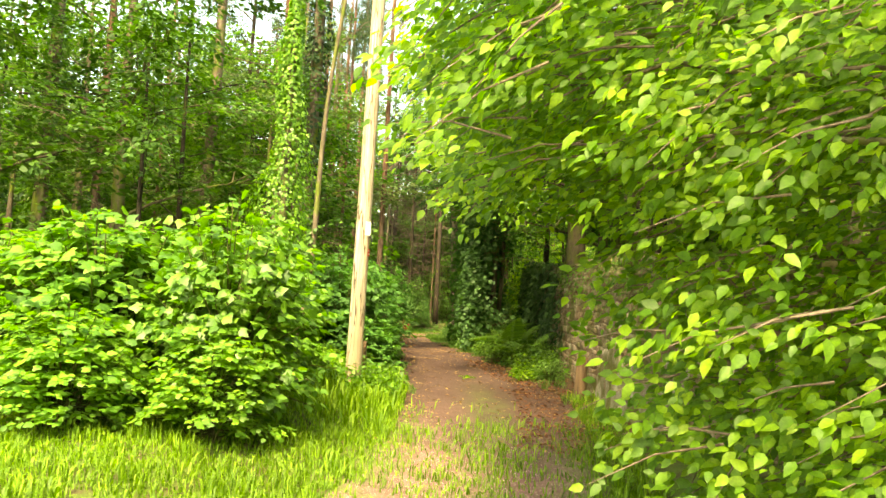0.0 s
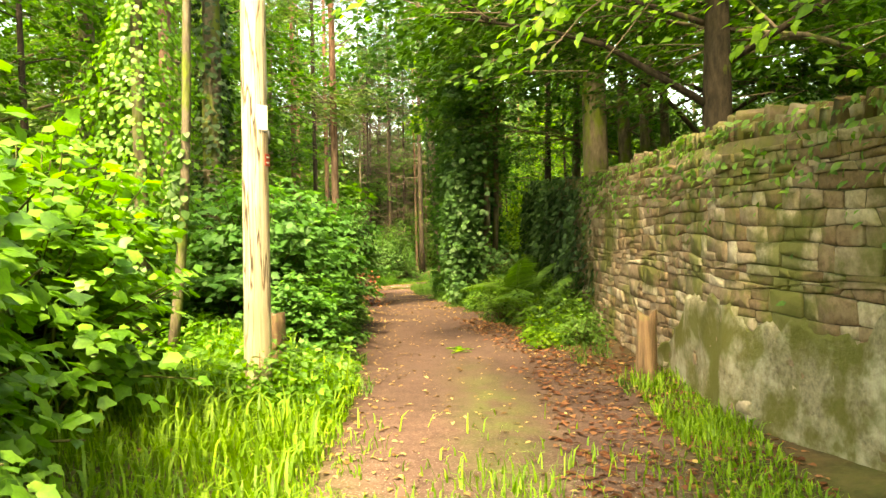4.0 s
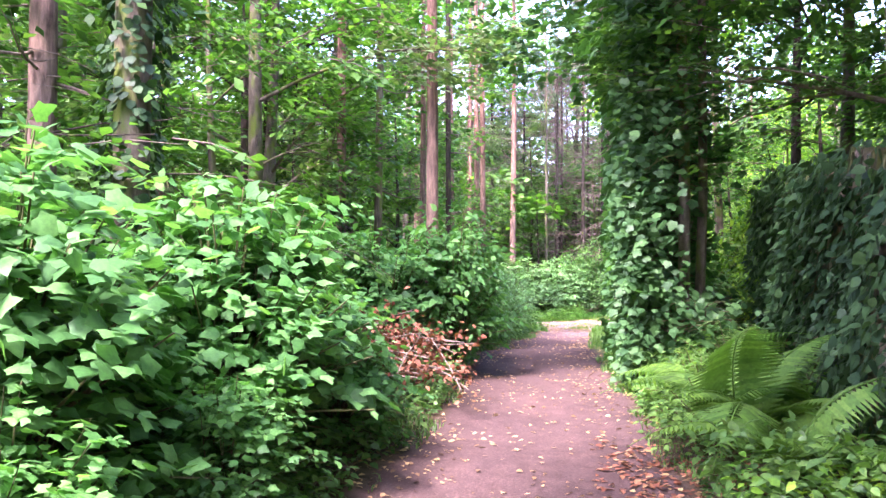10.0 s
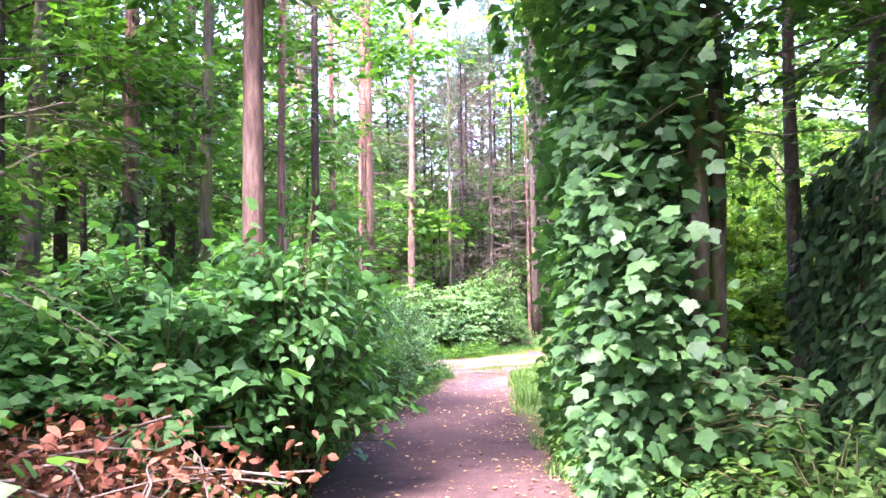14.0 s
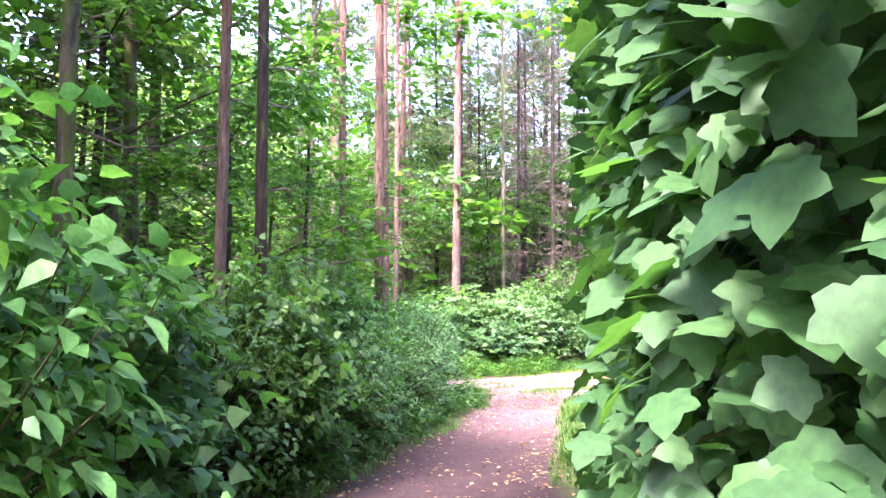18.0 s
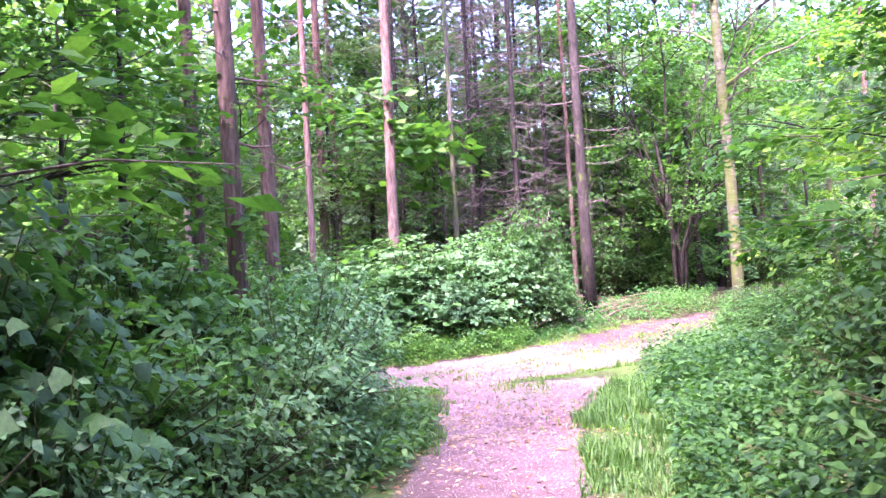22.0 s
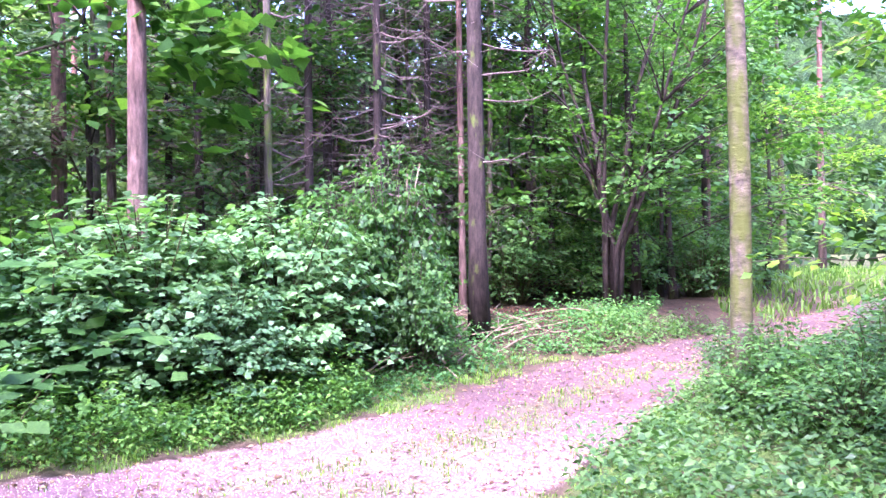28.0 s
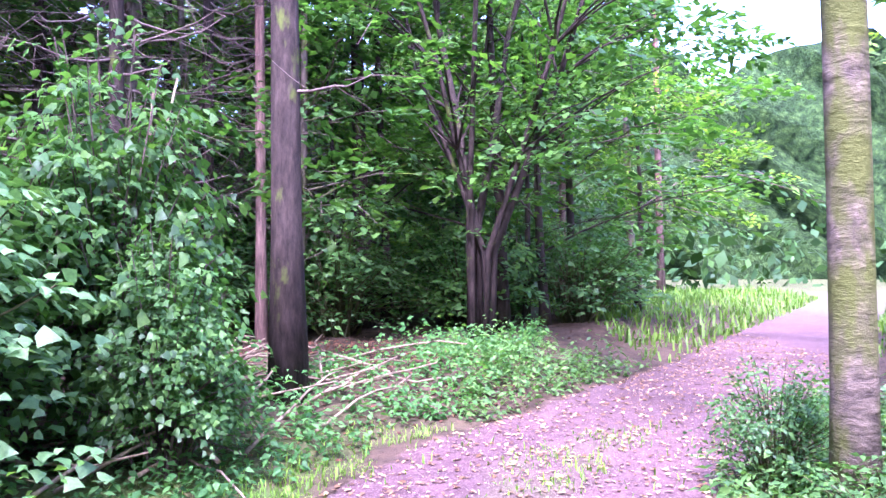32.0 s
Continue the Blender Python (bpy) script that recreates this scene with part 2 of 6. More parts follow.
def stone_mat(name, mortar=False, moss_at=0.47, shade=1.0):
    m, nt, b = nodes_of(name, 0.92)
    o = nt.nodes.new("ShaderNodeObjectInfo")
    g = nt.nodes.new("ShaderNodeNewGeometry")
    pos = g.outputs["Position"]
    f = noise_tex(nt, 22, 7, pos, 0.7)
    if mortar:
        col = ramp(nt, f, [(0.3, (0.035, 0.028, 0.02)), (0.7, (0.11, 0.09, 0.065))])
    else:
        tone = nt.nodes.new("ShaderNodeMath")
        tone.operation = "ADD"
        nt.links.new(o.outputs["Random"], tone.inputs[0])
        nt.links.new(g.outputs["Random Per Island"], tone.inputs[1])
        fr = nt.nodes.new("ShaderNodeMath")
        fr.operation = "FRACT"
        nt.links.new(tone.outputs[0], fr.inputs[0])
        base = ramp(nt, fr.outputs[0], [(0.0, (0.15, 0.10, 0.07)), (0.3, (0.20, 0.14, 0.10)), (0.6, (0.23, 0.175, 0.14)), (0.85, (0.28, 0.22, 0.175)), (1.0, (0.40, 0.35, 0.29))])
        col = mix(nt, 1.0, base, ramp(nt, f, [(0.3, (0.55 * shade, 0.53 * shade, 0.5 * shade)), (0.72, (1.25 * shade, 1.22 * shade, 1.2 * shade))]), "MULTIPLY")
    lichen = ramp(nt, noise_tex(nt, 3.1, 5, pos), [(0.6, (0, 0, 0)), (0.75, (0.5, 0.5, 0.5))])
    col = mix(nt, lichen, col, (0.36, 0.32, 0.26))
    mossf = ramp(nt, noise_tex(nt, 1.7, 6, pos, 0.65), [(moss_at, (0, 0, 0)), (moss_at + 0.12, (0.85, 0.85, 0.85))])
    col = mix(nt, mossf, col, (0.075, 0.085, 0.02))
    nt.links.new(col, b.inputs["Base Color"])
    b.inputs["Specular IOR Level"].default_value = 0.2
    bump(nt, b, f, 0.5, 0.02)
    return m


def ground_mat():
    """Leaf mould in the wood; worn earth with fine stones on the path, by the path attribute; thin turf by the turf attribute."""
    m, nt, b = nodes_of("ground_earth", 0.95)
    g = nt.nodes.new("ShaderNodeNewGeometry")
    pos = g.outputs["Position"]
    fine = noise_tex(nt, 55, 6, pos, 0.7)
    mid = noise_tex(nt, 7, 5, pos, 0.65)
    big = noise_tex(nt, 0.9, 4, pos)
    mould = ramp(nt, mid, [(0.3, (0.028, 0.019, 0.011)), (0.7, (0.095, 0.062, 0.036))])
    soil = ramp(nt, fine, [(0.3, (0.034, 0.0195, 0.018)), (0.55, (0.068, 0.040, 0.037)), (0.75, (0.14, 0.094, 0.088))])
    soil = mix(nt, 1.0, soil, ramp(nt, mid, [(0.3, (0.68, 0.66, 0.66)), (0.7, (1.15, 1.15, 1.15))]), "MULTIPLY")
    soil = mix(nt, 1.0, soil, ramp(nt, big, [(0.3, (0.8, 0.8, 0.82)), (0.7, (1.15, 1.13, 1.1))]), "MULTIPLY")
    grit = nt.nodes.new("ShaderNodeTexVoronoi")
    grit.inputs["Scale"].default_value = 48
    nt.links.new(pos, grit.inputs["Vector"])
    peb = ramp(nt, grit.outputs["Distance"], [(0.12, (1, 1, 1)), (0.26, (0, 0, 0))])
    # this attribute adds pale pebbles and also paints sun brightness on the soil
    gv = nt.nodes.new("ShaderNodeAttribute")
    gv.attribute_name = "gravel_sun"
    pg = nt.nodes.new("ShaderNodeMath")
    pg.operation = "MULTIPLY"
    nt.links.new(peb, pg.inputs[0])
    nt.links.new(gv.outputs["Fac"], pg.inputs[1])
    soil = mix(nt, pg.outputs[0], soil, ramp(nt, grit.outputs["Color"], [(0.2, (0.30, 0.25, 0.235)), (0.8, (0.62, 0.55, 0.52))]))
    # soil up to 3.6 times brighter where the open ground is sunlit
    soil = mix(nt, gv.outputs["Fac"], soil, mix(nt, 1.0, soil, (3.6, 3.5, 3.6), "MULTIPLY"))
    pa = nt.nodes.new("ShaderNodeAttribute")
    pa.attribute_name = "path"
    edge = nt.nodes.new("ShaderNodeMath")
    edge.operation = "ADD"
    nt.links.new(pa.outputs["Fac"], edge.inputs[0])
    jit = nt.nodes.new("ShaderNodeMath")
    jit.operation = "MULTIPLY_ADD"
    jit.inputs[1].default_value, jit.inputs[2].default_value = 0.9, -0.45
    nt.links.new(mid, jit.inputs[0])
    nt.links.new(jit.outputs[0], edge.inputs[1])
    pf = ramp(nt, edge.outputs[0], [(0.35, (0, 0, 0)), (0.62, (1, 1, 1))])
    col = mix(nt, pf, mould, soil)
    ta = nt.nodes.new("ShaderNodeAttribute")
    ta.attribute_name = "turf"
    turf = ramp(nt, fine, [(0.3, (0.045, 0.085, 0.014)), (0.7, (0.11, 0.18, 0.03))])
    tj = nt.nodes.new("ShaderNodeMath")
    tj.operation = "MULTIPLY"
    nt.links.new(ta.outputs["Fac"], tj.inputs[0])
    nt.links.new(ramp(nt, noise_tex(nt, 4, 5, pos), [(0.35, (0.1, 0.1, 0.1)), (0.6, (1, 1, 1))]), tj.inputs[1])
    col = mix(nt, tj.outputs[0], col, turf)
    nt.links.new(col, b.inputs["Base Color"])
    b.inputs["Specular IOR Level"].default_value = 0.2
    bump(nt, b, fine, 0.6, 0.02)
    return m


M["ground"] = ground_mat()
M["pole"] = pole_mat()
M["post"] = post_mat("rotting_post", (0.045, 0.025, 0.015), (0.24, 0.14, 0.085))
M["stone"] = stone_mat("wall_stone")
M["mortar"] = stone_mat("wall_core", True)
M["coping"] = stone_mat("mossy_coping", moss_at=0.42, shade=0.62)


def render_mat():
    """Old lime render: pale grey lichen, olive moss and brown damp in blotches."""
    m, nt, b = nodes_of("old_lime_render", 0.95)
    pos = nt.nodes.new("ShaderNodeNewGeometry").outputs["Position"]
    f = noise_tex(nt, 26, 7, pos, 0.7)
    col = ramp(nt, f, [(0.3, (0.10, 0.085, 0.06)), (0.7, (0.27, 0.24, 0.18))])
    pale = ramp(nt, noise_tex(nt, 3.4, 6, pos, 0.65), [(0.5, (0, 0, 0)), (0.62, (0.8, 0.8, 0.8))])
    col = mix(nt, pale, col, (0.33, 0.315, 0.26))
    green = ramp(nt, noise_tex(nt, 2.1, 5, pos, 0.6), [(0.44, (0, 0, 0)), (0.56, (0.9, 0.9, 0.9))])
    col = mix(nt, green, col, (0.085, 0.088, 0.022))
    nt.links.new(col, b.inputs["Base Color"])
    b.inputs["Specular IOR Level"].default_value = 0.15
    bump(nt, b, f, 0.8, 0.02)
    return m


M["render"] = render_mat()


def plain_mat(name, col, rough, metal=0.0):
    m, nt, b = nodes_of(name, rough)
    f = noise_tex(nt, 20, 5, coords(nt))
    nt.links.new(mix(nt, 1.0, col, ramp(nt, f, [(0.3, (0.75, 0.75, 0.75)), (0.7, (1.1, 1.1, 1.1))]), "MULTIPLY"), b.inputs["Base Color"])
    b.inputs["Metallic"].default_value = metal
    return m


M["white_plate"] = plain_mat("white_plate", (0.78, 0.78, 0.74), 0.5)
M["red_plate"] = plain_mat("red_plate", (0.45, 0.04, 0.03), 0.5)
M["iron"] = plain_mat("dark_iron", (0.03, 0.03, 0.03), 0.6, 0.5)
M["wire"] = plain_mat("grey_wire", (0.35, 0.35, 0.34), 0.4, 0.7)


# ---- the lie of the land ----
KNOT_Y = np.array([-400, -4, 0, 6, 12, 18, 24, 27, 30, 34, 38, 42, 46, 400.0])
KNOT_Z = np.array([0, 0, 0, 0.128, 0.407, 0.621, 0.619, 0.61, 0.62, 0.45, 0.52, 0.68, 0.75, 0.75])
PATH_Y = np.array([-6, 6, 9, 12, 14, 16, 18, 21, 23.5, 26, 28, 30, 32, 34])
PATH_X = np.array([-0.3, -0.35, -0.35, -0.6, -1.1, -1.65, -2.05, -3.0, -3.65, -4.1, -4.35, -4.7, -5.1, -5.4])
PATH_W = np.array([1.2, 1.15, 1.1, 1.2, 1.22, 1.05, 0.95, 1.05, 1.05, 0.85, 0.7, 0.62, 0.8, 1.2])
TRACK = np.array([(-30, 31, 1.1), (-16, 32.6, 1.1), (-9, 33.6, 1.1), (-6.6, 34.7, 1.15), (-5.2, 36.1, 1.2), (-4.3, 37.9, 1.05), (-3.55, 39.4, 1.0), (-2.4, 40.75, 0.95), (-0.75, 42.6, 0.95), (1.5, 45.9, 0.95), (4.8, 50.5, 1.0), (12, 61, 1.2)])


def track_side(x, y):
    """How far a place lies outside the edge of the path or the cross track (under 0: on it)."""
    a = np.abs(x - np.interp(y, PATH_Y, PATH_X)) - np.interp(y, PATH_Y, PATH_W)
    a = np.where(y > 34, 9.0 + 0 * a, a)
    best = a
    for (x0, y0, w0), (x1, y1, w1) in zip(TRACK, TRACK[1:]):
        dx, dy = x1 - x0, y1 - y0
        s = np.clip(((x - x0) * dx + (y - y0) * dy) / (dx * dx + dy * dy), 0, 1)
        best = np.minimum(best, np.hypot(x - x0 - s * dx, y - y0 - s * dy) - (w0 + s * (w1 - w0)))
    return best


def smooth(a, b, v):
    s = np.clip((v - a) / (b - a), 0, 1)
    return s * s * (3 - 2 * s)


def wob(x, y, f, seed=0.0):
    return np.sin(x * f + seed) * np.cos(y * f * 1.13 + seed * 2.1) + 0.5 * np.sin((x + y) * f * 2.3 + seed * 3.3)


def land(x, y):
    x, y = np.asarray(x, float), np.asarray(y, float)
    side = track_side(x, y)
    z = np.interp(y, KNOT_Y, KNOT_Z) + 0.22 * smooth(0.1, 1.6, side) - 0.02 * smooth(0.2, -0.5, side)
    far = smooth(30, 90, np.hypot(x + 3, y - 20))
    return z + (0.018 * wob(x, y, 2.3) + 0.03 * wob(x, y, 0.7, 1.0) * smooth(0.2, 2, side)) * (1 - far)


# ---- helpers ----
def mesh_of(name, v, faces, smooth_=False):
    """A mesh from an array of vertices and a list of face arrays (each n x 3 or n x 4)."""
    me = bpy.data.meshes.new(name)
    v = np.asarray(v, np.float32)
    faces = [np.asarray(f, np.int32) for f in (faces if isinstance(faces, list) else [faces]) if len(f)]
    me.vertices.add(len(v))
    me.vertices.foreach_set("co", v.ravel())
    loops = np.concatenate([f.ravel() for f in faces])
    sizes = np.concatenate([np.full(len(f), f.shape[1], np.int32) for f in faces])
    me.loops.add(len(loops))
    me.loops.foreach_set("vertex_index", loops)
    me.polygons.add(len(sizes))
    me.polygons.foreach_set("loop_start", np.concatenate([[0], np.cumsum(sizes)[:-1]]).astype(np.int32))
    me.polygons.foreach_set("loop_total", sizes)
    if smooth_:
        me.polygons.foreach_set("use_smooth", np.ones(len(sizes), bool))
    me.update(calc_edges=True)
    return me


def part(name, me, material, parent=None, label="", kind=""):
    ob = new(name, me)
    if material and not me.materials:
        me.materials.append(material)
    if parent:
        ob.parent = parent
    return tagged(ob, label, kind=kind)


def thing(name, x, y, label, category, group="", kind="", z=None, turn=0.0, scale=1.0):
    e = new(name)
    e.empty_display_size = 0.2
    e.matrix_world = pose(x, y, float(land(x, y)) if z is None else z, 0, 0, turn) @ Matrix.Scale(scale, 4)
    return tagged(e, label, category, group, kind)


def unit(a):
    return a / np.maximum(np.linalg.norm(a, axis=-1, keepdims=True), 1e-9)


class Pile:
    """Gathers vertices and faces for one mesh."""

    def __init__(self):
        self.v, self.t, self.q, self.n = [], [], [], 0

    def add(self, v, tri=None, quad=None):
        v = np.asarray(v, float).reshape(-1, 3)
        if tri is not None:
            self.t.append(np.asarray(tri, int).reshape(-1, 3) + self.n)
        if quad is not None:
            self.q.append(np.asarray(quad, int).reshape(-1, 4) + self.n)
        self.v.append(v)
        self.n += len(v)

    def mesh(self, name, smooth_=False):
        f = ([np.concatenate(self.t)] if self.t else []) + ([np.concatenate(self.q)] if self.q else [])
        return mesh_of(name, np.concatenate(self.v), f, smooth_)


def tube(pile, line, radii, seg=8, rough=0.0, cap=True, r=None):
    """A round limb along a line of points."""
    line, radii = np.asarray(line, float), np.asarray(radii, float)
    n = len(line)
    d = unit(np.gradient(line, axis=0))
    ref = np.where(np.abs(d[:, 2:3]) > 0.9, [[1.0, 0, 0]], [[0, 0, 1.0]])
    a = unit(np.cross(d, ref))
    b = np.cross(d, a)
    ang = np.linspace(0, 2 * np.pi, seg, endpoint=False)
    rr = radii[:, None] * (1 + rough * (r or rng).uniform(-1, 1, (n, seg)))
    v = line[:, None] + rr[..., None] * (np.cos(ang)[None, :, None] * a[:, None] + np.sin(ang)[None, :, None] * b[:, None])
    i, j = np.arange(n - 1)[:, None], np.arange(seg)[None]
    k = (j + 1) % seg
    q = np.stack([i * seg + j, i * seg + k, (i + 1) * seg + k, (i + 1) * seg + j], -1).reshape(-1, 4)
    v = v.reshape(-1, 3)
    if cap:
        v = np.vstack([v, line[0], line[-1]])
        j, k = j.ravel(), k.ravel()
        t = np.vstack([np.stack([k, j, np.full(seg, n * seg)], -1), np.stack([(n - 1) * seg + j, (n - 1) * seg + k, np.full(seg, n * seg + 1)], -1)])
        pile.add(v, t, q)
    else:
        pile.add(v, None, q)


# leaf blades: x across, y from stalk to tip, z up; about 1 long
def blade(kind):
    if kind == "simple":         # a folded lozenge
        v = [(0, 0, 0), (-0.27, 0.42, 0.07), (0, 0.5, -0.02), (0.27, 0.42, 0.07), (0, 1, -0.1)]
        t = [(0, 2, 1), (0, 3, 2), (1, 2, 4), (2, 3, 4)]
    elif kind == "ovate":        # pointed oval, slightly folded and drooping
        v = [(0, 0, 0), (-0.30, 0.27, 0.05), (-0.27, 0.62, 0.04), (0, 1.05, -0.14), (0.27, 0.62, 0.04), (0.30, 0.27, 0.05), (0, 0.48, -0.02)]
        t = [(6, (k + 1) % 6, k) for k in range(6)]
    elif kind == "maple":        # five pointed lobes with notches between them
        o = [(0.0, 0.02), (0.14, -0.06), (0.40, 0.02), (0.41, 0.19), (0.51, 0.27), (0.61, 0.47), (0.47, 0.55), (0.32, 0.58), (0.26, 0.76), (0.13, 0.90), (0.0, 1.04)]
        o = o + [(-x, y) for x, y in o[::-1][1:-1]]
        v = [(0, 0.38, 0.03)] + [(x, y, 0.04 * abs(x) - 0.15 * max(0, y - 0.5) - 0.14 * max(0, abs(x) - 0.3)) for x, y in o]
        n = len(o)
        t = [(0, 1 + k, 1 + (k + 1) % n) for k in range(n)]
    elif kind == "broad":        # three shallow lobes, for shrubs close by
        o = [(0.0, 0.0), (0.30, 0.0), (0.38, 0.22), (0.52, 0.44), (0.30, 0.56), (0.18, 0.80), (0.0, 1.06)]
        o = o + [(-x, y) for x, y in o[::-1][1:-1]]
        v = [(0, 0.42, 0.05)] + [(x, y, 0.03 * abs(x) - 0.18 * max(0, y - 0.45) - 0.1 * max(0, abs(x) - 0.25)) for x, y in o]
        n = len(o)
        t = [(0, 1 + k, 1 + (k + 1) % n) for k in range(n)]
    elif kind == "ivy":
        o = [(0.0, 0.0), (0.38, 0.1), (0.40, 0.5), (0, 1.0), (-0.40, 0.5), (-0.38, 0.1)]
        v = [(0, 0.4, 0.04)] + [(x, y, 0) for x, y in o]
        t = [(0, 1 + k, 1 + (k + 1) % 6) for k in range(6)]
    elif kind == "lobed":        # a cheap maple for leaves farther off
        v = [(0, 0, 0), (0.5, 0.2, -0.04), (0.32, 0.5, 0.03), (0, 1.0, -0.12), (-0.32, 0.5, 0.03), (-0.5, 0.2, -0.04)]
        t = [(0, 1, 2), (0, 2, 4), (2, 3, 4), (0, 4, 5)]
    elif kind == "lance":
        v = [(0, 0, 0), (-0.085, 0.22, 0.015), (0, 1, -0.1), (0.085, 0.22, 0.015)]
        t = [(0, 3, 1), (1, 3, 2)]
    else:                        # kite
        v = [(0, 0, 0), (-0.3, 0.5, 0.05), (0, 1, -0.06), (0.3, 0.5, 0.05)]
        t = [(0, 3, 1), (1, 3, 2)]
    return np.array(v, float), np.array(t, int)


BLADES = {k: blade(k) for k in ("simple", "ovate", "maple", "broad", "ivy", "lobed", "kite", "lance")}


def leaves(pile, at, along, up, size, kind):
    """Leaf blades at the places, pointing along, with their upper side towards up."""
    v, t = BLADES[kind]
    y = unit(along)
    x = unit(np.cross(y, up))
    z = np.cross(x, y)
    w = at[:, None] + size[:, None, None] * (v[None, :, :1] * x[:, None] + v[None, :, 1:2] * y[:, None] + v[None, :, 2:] * z[:, None])
    n = len(at)
    pile.add(w.reshape(-1, 3), (t[None] + (np.arange(n) * len(v))[:, None, None]).reshape(-1, 3))


def jitter(r, n, s):
    return r.normal(0, s, (n, 3))


# a strip that stays clear for walking
CLEAR = np.array([(-0.1, -2), (0.0, 1), (-0.2, 2.6), (-0.2, 6), (-0.15, 9.5), (-0.25, 11.3), (-0.75, 13.3), (-1.4, 15.4), (-1.4, 17.8), (-1.7, 19.0), (-2.2, 20.3), (-2.58, 21.5), (-2.93, 22.7), (-3.19, 23.9), (-3.4, 25), (-3.6, 27), (-3.7, 29.9), (-4.08, 31.5), (-4.3, 33.1), (-4.45, 34.7), (-4.45, 36)])


def clear_of(p, gap):
    """True where a place keeps the gap from the walking strip (below 2.3 m over the ground)."""
    d = np.abs(p[:, 0] - np.interp(p[:, 1], CLEAR[:, 1], CLEAR[:, 0]))
    inside = (p[:, 1] > -3) & (p[:, 1] < 36.5) & (p[:, 2] < np.interp(p[:, 1], KNOT_Y, KNOT_Z) + 2.3)
    return ~inside | (d > gap)


# ---- ground ----
def ramp_axis(lo, hi, step, reach):
    core = np.arange(lo, hi + step / 2, step)
    out, d, s = [], step, 0.0
    while s < reach:
        d *= 1.22
        s += d
        out.append(s)
    out = np.array(out)
    return np.concatenate([(lo - out)[::-1], core, hi + out])


def build_ground():
    xs, ys = ramp_axis(-10, 4, 0.12, 1500), ramp_axis(-1, 48, 0.12, 1500)
    gx, gy = np.meshgrid(xs, ys)
    gz = land(gx, gy)
    v = np.stack([gx, gy, gz], -1).reshape(-1, 3)
    nx, ny = len(xs), len(ys)
    i, j = np.meshgrid(np.arange(ny - 1), np.arange(nx - 1), indexing="ij")
    q = np.stack([i * nx + j, i * nx + j + 1, (i + 1) * nx + j + 1, (i + 1) * nx + j], -1).reshape(-1, 4)
    me = mesh_of("ground", v, q, True)
    side = track_side(gx, gy).ravel()
    y, x = gy.ravel(), gx.ravel()
    worn = smooth(0.18, -0.22, side)
    path = worn * 0.95
    mid = np.exp(-((x - np.interp(y, PATH_Y, PATH_X) + 0.0) / 0.28) ** 2)
    turf = smooth(10.5, 7.0, y) * (smooth(-0.75, 0.15, side) * 0.95 + 0.35 * mid * (side < 0))
    turf = np.maximum(turf, 0.75 * mid * smooth(14, 11, y) * smooth(6, 9, y) * 0.6)
    near = np.hypot(x + 5.0, y - 35.0)
    turf = np.maximum(turf, smooth(6.5, 3.0, near) * (smooth(-0.05, 0.3, side + 0.15 * wob(x, y, 2.9, 8)) + 0.45 * smooth(0.3, 0.0, np.abs(side + 0.95 + 0.12 * wob(x, y, 2.1, 6))) * (side < 0)))
    turf = np.maximum(turf, smooth(22, 25, y) * smooth(36, 34, y) * smooth(-0.12, 0.1, side) * 0.9)
    turf = np.maximum(turf, smooth(30, 38, np.hypot(x + 4, y - 18)) * 0.6)
    # painted sun: start and clearing brighter, the shaded track past y 36 darker
    for name, val in (("path", path), ("turf", np.clip(turf, 0, 1)), ("gravel_sun", np.maximum(0.55 * smooth(12, 7, y), smooth(26, 32, y) * (1 - 0.75 * smooth(36.0, 38.5, y))))):
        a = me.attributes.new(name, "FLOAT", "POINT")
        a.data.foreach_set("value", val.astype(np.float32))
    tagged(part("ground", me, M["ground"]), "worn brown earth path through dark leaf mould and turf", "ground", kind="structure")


build_ground()


# ---- plants ----
RECOLOURED = {}


def recoloured(me, material):
    """The mesh itself, or its one copy for another material."""
    if not me.materials or me.materials[0] == M[material]:
        return me
    key = (me.name, material)
    if key not in RECOLOURED:
        RECOLOURED[key] = me.copy()
        RECOLOURED[key].materials.clear()
        RECOLOURED[key].materials.append(M[material])
    return RECOLOURED[key]


